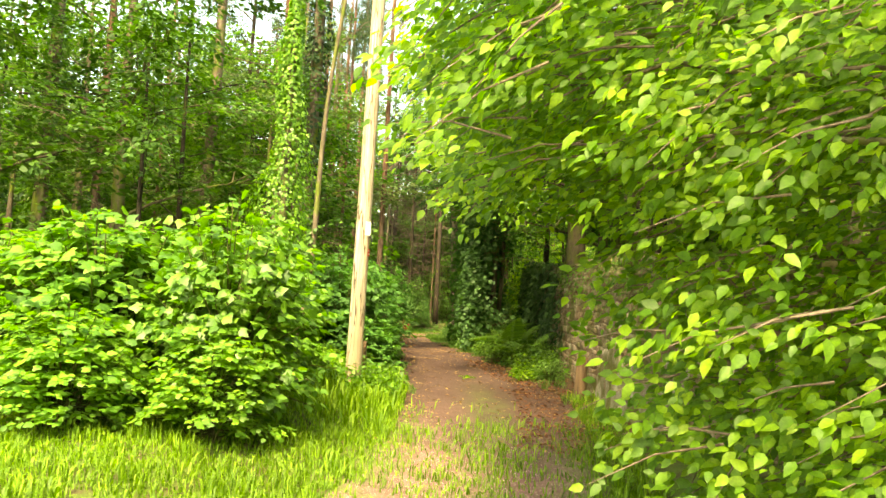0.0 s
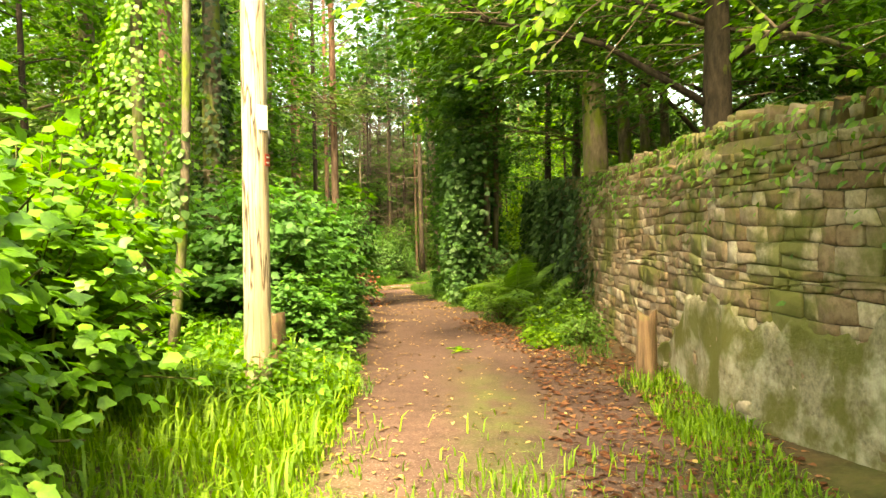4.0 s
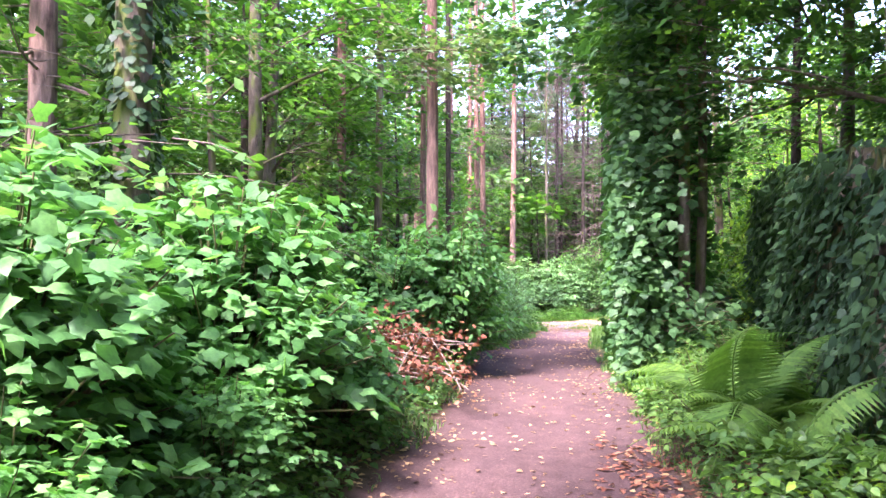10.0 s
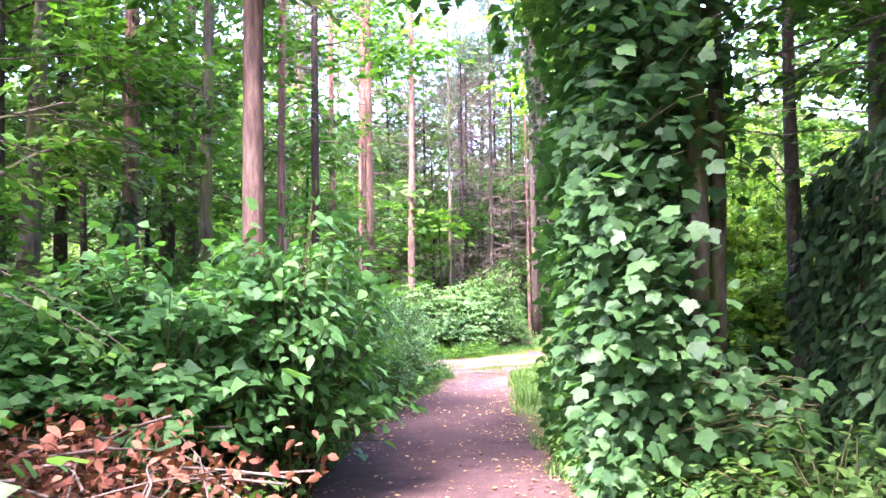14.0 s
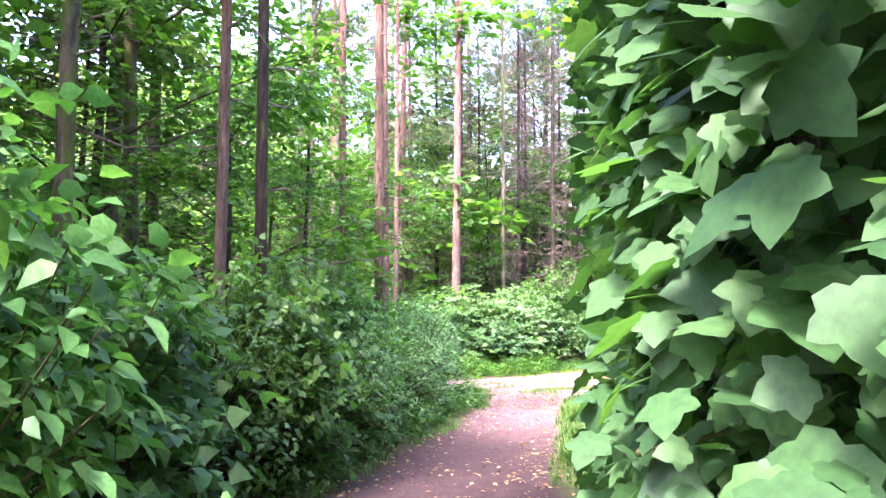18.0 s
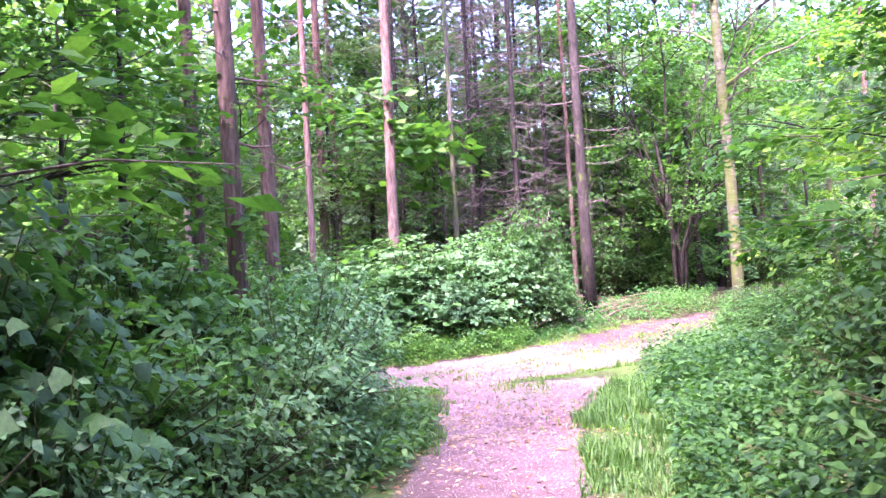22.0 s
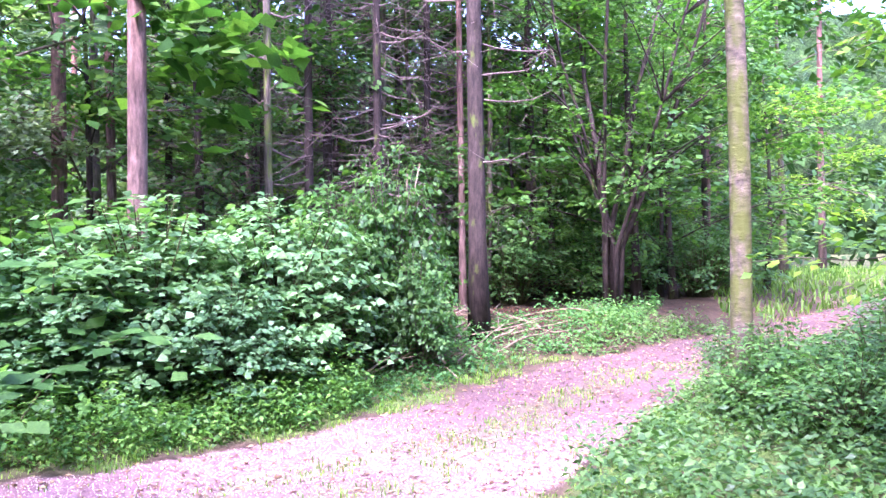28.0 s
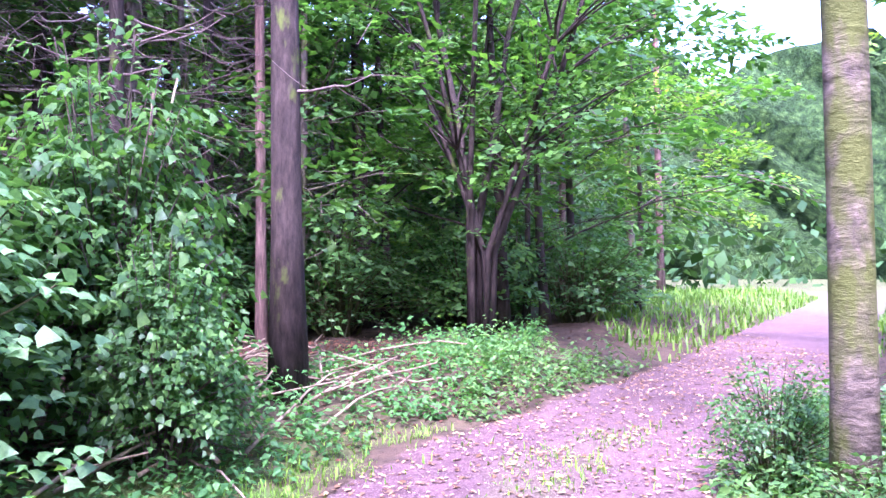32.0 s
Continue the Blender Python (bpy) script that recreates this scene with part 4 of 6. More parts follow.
def build_post(x, y, h, rad, name, label, lean, cut):
    r = np.random.default_rng(int(h * 100))
    e = thing(name, x, y, label, "post")
    seg, n = 18, 9
    ang = np.linspace(0, 2 * np.pi, seg, endpoint=False)
    v = []
    for k in range(n):
        f = k / (n - 1)
        rr = rad * (1.06 - 0.12 * f) * (1 + 0.05 * np.sin(ang * 5 + 1) + 0.04 * np.sin(ang * 9) + r.normal(0, 0.015, seg))
        top = (cut * np.cos(ang * 2 + 0.6) + r.normal(0, cut * 0.35, seg)) * (f == 1)
        v.append(np.stack([rr * np.cos(ang) + lean[0] * f * h, rr * np.sin(ang) + lean[1] * f * h, -0.2 + (h + 0.2) * f + top], -1))
    v = np.concatenate(v + [np.array([[lean[0] * h, lean[1] * h, h - cut]])])
    i, j = np.arange(n - 1)[:, None], np.arange(seg)[None]
    q = np.stack([i * seg + j, i * seg + (j + 1) % seg, (i + 1) * seg + (j + 1) % seg, (i + 1) * seg + j], -1).reshape(-1, 4)
    t = [((n - 1) * seg + k, (n - 1) * seg + (k + 1) % seg, n * seg) for k in range(seg)]
    part("shaft", mesh_of("post_shaft", v, [q, np.array(t)], True), M["post"], e)


the_wall = build_wall()
build_pole()
build_post(0.74, 12.12, 0.61, 0.09, "bollard_post", "rotting brown wooden post with a split top beside the wall", (0.05, 0.0), 0.028)
build_post(-2.5, 11.75, 0.62, 0.09, "stump_post", "short sawn wooden post beside the telegraph pole", (-0.02, 0.0), 0.012)

# ---- trees ----
PINES = [make_pine(k, 15 + k % 3, 0.13, 8.5 + k % 2, dead=30, tufts=90) for k in range(5)]
BARE = [make_pine(20 + k, 16, 0.12, 9.5, dead=12, tufts=60, dead_from=4.5) for k in range(2)]
pine_label = "tall slender pine with reddish flaking bark and dead lower branches"
for k, (x, y, fat, kit, bark) in enumerate([
        (-4.15, 20.3, 0.68, BARE[0], "pine_bark"), (-6.4, 21.9, 0.7, BARE[1], "pine_bark"), (-6.55, 23.5, 0.6, PINES[2], "grey_bark"),
        (-6.69, 29.4, 0.62, PINES[0], "pine_bark"), (-7.7, 31.7, 0.66, PINES[1], "pine_bark"), (-8.2, 31.05, 0.65, BARE[1], "grey_bark"),
        (-10.0, 37.26, 0.6, BARE[0], "pine_bark"), (-8.72, 38.3, 0.98, BARE[1], "pine_bark"), (-7.2, 43.2, 0.75, PINES[3], "grey_bark"),
        (-5.92, 43.4, 0.5, BARE[0], "pine_bark"), (-5.26, 40.85, 0.95, PINES[4], "dark_bark"), (-8.0, 40.2, 0.45, PINES[2], "grey_bark"),
        (-7.94, 17.8, 1.3, PINES[3], "grey_bark"), (-9.3, 15.6, 0.7, BARE[1], "grey_bark"), (-5.4, 15.6, 0.85, PINES[1], "grey_bark"),
        (-10.0, 25.1, 0.8, PINES[4], "grey_bark"), (-12.9, 25.1, 0.8, PINES[0], "pine_bark"), (-12.2, 36.7, 1.1, PINES[2], "pine_bark"),
        (-9.9, 28.3, 0.8, PINES[3], "pine_bark"), (-6.6, 25.5, 0.5, PINES[0], "grey_bark"), (-5.9, 25.2, 0.48, PINES[4], "grey_bark"),
        (-11.2, 40.4, 0.9, PINES[1], "dark_bark")]):
    pine(kit, x, y, pine_label if bark == "pine_bark" else "tall pine with dark grey bark and dead lower branches", "pines beside the path", (k * 77) % 360, 1.0, bark, fat)

DRY = [make_pine(30 + k, 11 + k, 0.11, 8.0, dead=110, tufts=30, dead_from=0.8, dead_len=1.7) for k in range(2)]
for k, (x, y) in enumerate([(-8.1, 43.0), (-6.5, 43.6), (-9.7, 41.6), (-7.5, 45.6), (-9.0, 46.0), (-11.3, 43.4), (-7.9, 41.6), (-6.9, 41.9), (-8.7, 44.6), (-5.9, 44.9), (-10.3, 44.9)]):
    pine(DRY[k % 2], x, y, "pine with a dense tangle of dead grey lower branches", "dead-branched pines", k * 70, 1.0, "dark_bark", 0.7)
r_ = np.random.default_rng(21)
spots = []
while len(spots) < 34:
    x, y = r_.uniform(-34, 16), r_.uniform(-2, 66)
    left = x < -10.5 - max(0, (y - 33) * 0.0)
    front = y > 46 and x < 2 + (y - 46) * 0.2
    right = x > 4.5 and y > 9 and y < 44
    if (left or front or right) and track_side(np.array([x]), np.array([y]))[0] > 1.5 and all(np.hypot(x - a, y - b) > 1.5 for a, b in spots) and not (y < 14 and x > -14):
        spots.append((x, y))
for k, (x, y) in enumerate(spots):
    pine(PINES[k % 5], x, y, "pine standing back in the dark wood", "pines of the wood", (k * 61) % 360, 0.85 + 0.3 * ((k * 37) % 10) / 10, ("pine_bark" if y < 44 else "dark_bark", "grey_bark" if y < 44 else "dark_bark", "dark_bark")[k % 3], 0.75 + 0.06 * (k % 6))

OAKS = [make_broadleaf(k, 9 + k, 3.1, 2.0, 0.15, 260, 30, 0.15, "kite") for k in range(4)]
WALLTREES = [make_broadleaf(90 + k, 8.5 + k, 3.3, 2.3, 0.2, 600, 34, 0.12, "simple", 0.62, limbs=11) for k in range(2)]
LOW = [make_broadleaf(40 + k, 5.5 + 0.8 * k, 2.3, 0.9, 0.07, 150, 30, 0.13, "kite", 0.5) for k in range(3)]
HIGH = [make_broadleaf(110 + k, 10.5, 3.4, 4.3, 0.13, 240, 26, 0.13, "lobed", 0.6, limbs=12) for k in range(2)]
for me in [kit[2] for kit in OAKS + LOW + WALLTREES + HIGH]:
    me.materials.append(M["canopy"])
# leaf colour carries light too: darker copies for shade, brighter ones for sun
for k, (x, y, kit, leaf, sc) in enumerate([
        (-10.5, 12.5, OAKS[0], "canopy_shaded", 1.0), (-12, 19, OAKS[1], "canopy", 1.0), (-11.5, 23, OAKS[2], "canopy", 0.9), (-9.6, 26.6, LOW[0], "canopy", 1.0),
        (-13, 31, OAKS[3], "canopy", 0.9), (4.0, 13.0, WALLTREES[1], "canopy", 1.0), (2.7, 17.8, WALLTREES[0], "canopy_shaded", 1.0),
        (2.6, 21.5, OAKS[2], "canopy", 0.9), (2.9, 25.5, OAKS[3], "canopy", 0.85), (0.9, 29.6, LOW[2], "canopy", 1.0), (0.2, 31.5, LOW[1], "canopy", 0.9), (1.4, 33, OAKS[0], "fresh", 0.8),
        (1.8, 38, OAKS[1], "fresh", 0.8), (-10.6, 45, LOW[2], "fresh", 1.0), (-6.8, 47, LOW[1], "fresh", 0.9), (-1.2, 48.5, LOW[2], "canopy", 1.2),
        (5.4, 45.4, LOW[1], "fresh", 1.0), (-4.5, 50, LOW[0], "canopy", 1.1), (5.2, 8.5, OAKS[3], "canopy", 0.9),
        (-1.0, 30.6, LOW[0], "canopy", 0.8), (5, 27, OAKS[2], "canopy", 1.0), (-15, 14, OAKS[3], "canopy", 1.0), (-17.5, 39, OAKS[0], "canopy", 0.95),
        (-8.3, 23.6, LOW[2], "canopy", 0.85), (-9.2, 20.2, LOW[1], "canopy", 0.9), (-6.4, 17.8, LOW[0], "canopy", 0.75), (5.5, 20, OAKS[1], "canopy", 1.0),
        (1.78, 13.6, WALLTREES[0], "canopy_shaded", 1.0), (3.7, 9.6, WALLTREES[1], "canopy", 0.85), (1.7, 21.0, WALLTREES[1], "canopy_shaded", 0.9), (-7.0, 19.6, LOW[1], "canopy", 1.1), (-7.3, 15.2, LOW[2], "canopy_shaded", 1.1), (-8.7, 25.9, LOW[2], "canopy", 1.1), (-6.3, 19.6, OAKS[3], "canopy_lit", 0.8), (-8.2, 22.6, OAKS[1], "canopy", 0.95), (-9.6, 27.2, OAKS[2], "canopy", 1.0), (-8.0, 14.2, OAKS[2], "canopy_shaded", 1.0), (-5.3, 45.8, LOW[0], "canopy", 0.8), (-2.4, 46.6, LOW[2], "canopy", 0.8), (0.95, 18.3, WALLTREES[1], "canopy", 1.25), (-8.4, 30.2, LOW[2], "canopy", 0.8), (-4.6, 46.4, LOW[2], "canopy", 1.1), (-11.6, 41.8, OAKS[1], "canopy_lit", 0.8), (-7.6, 48.5, OAKS[3], "canopy_lit", 0.8), (-3.0, 50.5, OAKS[0], "canopy", 0.9), (-8.4, 28.0, LOW[0], "canopy", 1.0), (-2.2, 46.2, LOW[0], "canopy", 1.1), (3.0, 41.4, LOW[1], "fresh", 0.9), (0.3, 36.6, LOW[2], "fresh", 0.8), (-6.9, 12.9, LOW[2], "canopy_shaded", 0.9), (-9.0, 30.0, LOW[1], "canopy", 0.7), (-8.7, 22.6, HIGH[0], "canopy", 0.9), (-8.8, 26.6, HIGH[1], "canopy", 0.95), (0.9, 24.3, HIGH[1], "canopy", 1.05), (-4.9, 46.0, HIGH[0], "canopy", 1.0), (-3.0, 45.4, LOW[2], "canopy_shaded", 1.2), (-5.6, 44.6, LOW[1], "canopy_shaded", 1.1), (0.3, 25.6, HIGH[0], "canopy", 0.9), (2.0, 20.2, HIGH[1], "canopy", 0.95), (-1.3, 30.7, HIGH[1], "fresh", 0.95), (-9.6, 43.6, LOW[2], "canopy_shaded", 1.1), (-12.0, 39.6, LOW[1], "canopy", 1.1), (0.2, 49.2, LOW[0], "fresh", 1.0), (-11.5, 47.5, HIGH[1], "canopy_lit", 1.4), (-8.6, 48.0, HIGH[0], "canopy_lit", 1.35), (-8.9, 42.3, LOW[0], "canopy_shaded", 1.0), (-7.0, 44.4, LOW[1], "canopy_shaded", 1.1), (-11.6, 41.5, LOW[2], "canopy_shaded", 1.0)]):
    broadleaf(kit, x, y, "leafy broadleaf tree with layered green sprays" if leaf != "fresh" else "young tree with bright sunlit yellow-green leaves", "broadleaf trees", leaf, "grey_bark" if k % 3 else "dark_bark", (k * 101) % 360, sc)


FARTREES = [make_broadleaf(60 + k, 10.5 + 1.2 * k, 3.4, 0.3, 0.12, 260, 20, 0.30, "kite", 0.95, limbs=11) for k in range(3)]
FARTREES = [(a, b, c, None) for a, b, c, d in FARTREES]
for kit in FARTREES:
    kit[2].materials.append(M["canopy_shaded"])
r_ = np.random.default_rng(77)
spots = []
while len(spots) < 80:
    x, y = r_.uniform(-34, 22), r_.uniform(6, 68)
    side = track_side(np.array([x]), np.array([y]))[0]
    left = x < -12.5 and y > 11 and not (30 < y < 38 and x > -22)
    front = y > 49 and side > 3.5 and x < 3
    right = x > 6.5 and 7 < y < 42
    if (left or front or right) and all(np.hypot(x - a, y - b) > 2.6 for a, b in spots):
        spots.append((x, y))
# paler and darker leaf copies stand in for sun and shade among the trees
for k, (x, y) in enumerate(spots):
    broadleaf(FARTREES[k % 3], x, y, "leafy tree deeper in the wood", "trees deeper in the wood", "canopy_lit" if (y > 44 or x < -12) and k % 2 else "canopy" if x < -12 else "canopy_shaded", "dark_bark" if k % 2 else "grey_bark", (k * 83) % 360, (0.85 + 0.35 * ((k * 29) % 10) / 10) * (0.95 if y > 40 and -20 < x < -3 else 1.0))


# the mossy tree by the track's bend, and the many-stemmed dark tree behind it
def build_mossy():
    e = thing("mossy_tree", -2.43, 38.05, "straight tree trunk with pale bark and green-yellow moss", "tree")
    p = Pile()
    s = np.linspace(0, 1, 16)
    tube(p, np.stack([-0.12 * s + 0.03 * np.sin(9 * s), 0.05 * s, 12 * s - 0.1], -1), 0.104 * (1 - 0.5 * s) * (1 + 0.12 * np.exp(-s * 40)), 14, 0.045)
    part("trunk", p.mesh("mossy_trunk", True), M["moss_bark"], e)
    r = np.random.default_rng(5)
    c, tw, pts = Pile(), Pile(), []
    for k in range(9):
        z, a = 4.2 + 0.75 * k, k * 2.1
        b0, b1 = np.array([-0.09, 0, z]), np.array([np.cos(a) * 1.9 - 0.09, np.sin(a) * 1.9, z + 0.9])
        q = Pile()
        tube(q, limb_line(r, b0, b1, 0.05), 0.03 * np.linspace(1, 0.3, 6), 6)
        part("limb", q.mesh("limb", True), M["grey_bark"], e)
        pts += [b0 + (b1 - b0) * f + jitter(r, 1, 0.3)[0] for f in r.uniform(0.35, 1.15, 11)]
    spray_field(c, r, pts, 0.6, 26, 0.11, "simple", tw)
    part("twigwork", tw.mesh("twigs"), M["twig"], e, kind="stuff")
    part("crown", c.mesh("crown"), M["canopy"], e, kind="stuff")


def build_many_stemmed():
    e = thing("many_stemmed_tree", -3.42, 43.9, "dark many-stemmed tree with thin upswept branches", "tree")
    r = np.random.default_rng(6)
    c, tw, pts = Pile(), Pile(), []
    for k in range(7):
        a, L = k * 0.95, r.uniform(5.0, 7.5)
        base = np.array([0.12 * np.cos(a * 2), 0.12 * np.sin(a * 2), -0.1])
        lo = base + [0.05 * np.cos(a), 0.05 * np.sin(a), 1.2 + 0.3 * (k % 3)]
        tip = lo + [np.cos(a) * L * 0.3, np.sin(a) * L * 0.28, L * 0.9]
        ln = np.vstack([base, lo, limb_line(r, lo, tip, -0.04, 6, 0.08)[1:]])
        q = Pile()
        tube(q, ln, np.linspace(0.062 if k < 3 else 0.042, 0.012, len(ln)), 7, 0.05)
        part("stem", q.mesh("stem", True), M["dark_bark"], e)
        for _ in range(16):
            f = r.integers(2, len(ln))
            d = unit(np.array([np.cos(a + r.normal(0, 0.9)), np.sin(a + r.normal(0, 0.9)), 0.55]))
            L2 = r.uniform(0.8, 2.0)
            b1 = ln[f] + d * L2
            tube(tw, limb_line(r, ln[f], b1, 0.06, 5, 0.03), np.linspace(0.02, 0.005, 5), 4, 0, False)
            pts += [ln[f] + d * L2 * g + jitter(r, 1, 0.25)[0] for g in r.uniform(0.5, 1.2, 2)]
    part("branchwork", tw.mesh("branches"), M["dark_bark"], e, kind="stuff")
    pts += [np.array([r.uniform(-1.6, 1.6), r.uniform(-1.3, 1.3), r.uniform(1.3, 5.5)]) for _ in range(40)]
    spray_field(c, r, pts, 0.5, 24, 0.09, "simple", None)
    part("crown", c.mesh("crown"), M["canopy"], e, kind="stuff")


build_mossy()
build_many_stemmed()


def ivy_trunk(x, y, h, rad, thick, n, label, lean=(0.0, 0.0), top=None, bark="grey_bark", name="ivy_clad_tree", leaf="ivy", low=0.0, size=0.085, skirt=0.0):
    """A trunk wrapped in ivy up to a height."""
    e = thing(name, x, y, label, "tree")
    r = np.random.default_rng(int(abs(x * 100 + y)))
    p, g = Pile(), Pile()
    s = np.linspace(0, 1, 12)
    H = top or h + 3
    line = np.stack([lean[0] * H * s + 0.05 * np.sin(7 * s) * (H > 6) * (rad < 0.06), lean[1] * H * s, H * s - 0.1], -1)
    tube(p, line, rad * (1 - 0.45 * s) * (1 + 0.3 * np.exp(-s * 30)), 12, 0.06)
    part("trunk", p.mesh("trunk", True), M[bark], e)
    z = low + (h - low) * r.uniform(0, 1, n) ** 0.9
    a = r.uniform(0, 2 * np.pi, n)
    out = np.stack([np.cos(a), np.sin(a), 0 * a], -1)
    bulge = rad + thick * (0.25 + 0.75 * r.uniform(0, 1, n)) * (0.7 + 0.3 * np.sin(z * 2.1 + a)) * np.clip((h - z) / 0.8, 0.25, 1)
    bulge = bulge * (1 + skirt * np.exp(-((z - 2.3) / 1.0) ** 2))
    pos = out * bulge[:, None] + np.stack([lean[0] * z, lean[1] * z, z], -1)
    leaves(g, pos, unit(-np.array([0, 0, 0.9]) + 0.5 * out + jitter(r, n, 0.35)), unit(out + [0, 0, 0.45] + jitter(r, n, 0.3)), size * r.uniform(0.6, 1.25, n), "ivy")
    part("ivy", g.mesh("ivy_leaves"), M[leaf], e, kind="stuff")
    return e


ivy_trunk(-4.85, 16.0, 8.0, 0.16, 0.16, 2600, "tree trunk thickly wrapped in dark ivy", (0.0, 0.0))
ivy_trunk(-4.05, 12.35, 6.0, 0.07, 0.24, 6800, "slim tree overgrown with bright ivy that bulges out low down", (-0.01, 0.0), 9.0, leaf="shrub", low=0.5, size=0.056, skirt=1.9)
ivy_trunk(-3.62, 12.0, 2.2, 0.05, 0.12, 160, "slim pale leaning sapling", (0.07, 0.0), 6.5, low=1.2, name="leaning_sapling", leaf="weed")
ivy_trunk(-9.9, 14.6, 6.5, 0.16, 0.2, 1300, "tree trunk wrapped in ivy", (0, 0), leaf="weed")
ivy_trunk(-9.4, 15.7, 4.6, 0.12, 0.2, 700, "trunk with ivy around its foot", (0, 0), 9, leaf="dark_shrub")
ivy_trunk(-2.53, 25.54, 6.5, 0.122, 0.06, 3600, "thick rough tree trunk with ivy climbing its upper part", (-0.06, -0.09), 9.0, low=1.3, size=0.042, bark="rough_bark", name="ivy_clad_tree")
ivy_trunk(-6.35, 21.8, 2.3, 0.05, 0.12, 300, "pine foot wrapped in ivy", (0, 0), 2.0, name="ivy_clad_stump")


# the sycamore with many stems that leans over the path
def build_sycamore():
    e = thing("sycamore", -1.25, 21.0, "many-stemmed sycamore hung with large lobed leaves to the ground", "tree")
    r = np.random.default_rng(9)
    for dx, dy, lx, ly, rad in ((0.08, -0.3, 0.012, -0.01, 0.075), (-0.28, 0.3, -0.012, 0.0, 0.085), (0.2, 0.15, 0.03, 0.02, 0.065)):
        q = Pile()
        s = np.linspace(0, 1, 10)
        tube(q, np.stack([dx + lx * 10 * s + 0.05 * np.sin(s * 7 + dx), dy + ly * 10 * s, 10 * s - 0.1], -1), rad * (1 - 0.5 * s), 10, 0.06)
        part("stem", q.mesh("stem", True), M["grey_bark"], e)
    off = np.array([-1.25, 21.0, float(land(-1.25, 21.0))])
    g, tw = Pile(), Pile()
    way = lambda y: np.interp(y + off[1], CLEAR[:, 1], CLEAR[:, 0]) - off[0]
    for _ in range(3000):
        z = 0.12 + 5.4 * r.uniform(0, 1) ** 1.25
        y = r.uniform(-1.05, 2.3)
        lo = way(y) + 0.36 + 0.14 * math.sin(3.1 * z + 2 * y) + 0.12 * math.sin(6.3 * z - 3 * y) + (0.2 if y > 0.2 else 0.0)
        hi = 0.62 if z < 0.95 else (0.02 if y < 0.9 else 0.3) + 0.13 * math.sin(2.3 * z + 1.0) + 0.05 * max(0.0, z - 2.6)
        x = lo + max(0.1, hi - lo) * r.uniform(0, 1) ** 1.25
        c = np.array([x, y + 0.2 * math.sin(4.0 * z + 5 * x), z])
        m = int(r.integers(5, 10))
        o = unit(np.array([c[0] + 0.1, c[1] * 0.7 - 0.2, 0.0]) + jitter(r, 1, 0.25)[0] * [1, 1, 0])
        tilt = unit(o * r.uniform(0.35, 1.1) + [0, 0, 0.8] + jitter(r, 1, 0.2)[0])
        p = c + jitter(r, m, 0.17) * [1, 1, 0.6]
        p = p[p[:, 0] > way(p[:, 1]) + np.where(p[:, 1] < 0.1, 0.34, 0.5)]
        m = len(p)
        if not m:
            continue
        d = unit(o * 0.7 + jitter(r, m, 0.45) - [0, 0, 0.55])
        leaves(g, p, d, unit(tilt + jitter(r, m, 0.2)), 0.098 * r.uniform(0.5, 1.25, m), "maple")
        if m > 3 and c[0] > way(c[1]) + 0.8:
            tube(tw, [c - o * 0.4 - [0, 0, 0.12], c, c + o * 0.2], [0.008, 0.006, 0.003], 4, 0, False)
    high = []
    for _ in range(520):        # the crown spreading over wall and path
        a, z = r.uniform(0, 2 * np.pi), r.uniform(3.9, 9.0)
        rr = 2.9 * np.sqrt(r.uniform(0.05, 1)) * np.sin(np.pi * np.clip((z - 3.2) / 6.4, 0, 1)) ** 0.5
        high.append(np.array([-0.1 + rr * np.cos(a), 0.2 + rr * np.sin(a), z]))
    spray_field(g, r, high, 0.5, 16, 0.14, "lobed", tw, lambda p: p * [1, 1, 0] + jitter(r, 1, 0.4)[0] * [1, 1, 0], 0.25)
    part("twigwork", tw.mesh("twigs"), M["stem"], e, kind="stuff")
    part("foliage", g.mesh("foliage"), M["sycamore"], e, kind="stuff")


build_sycamore()


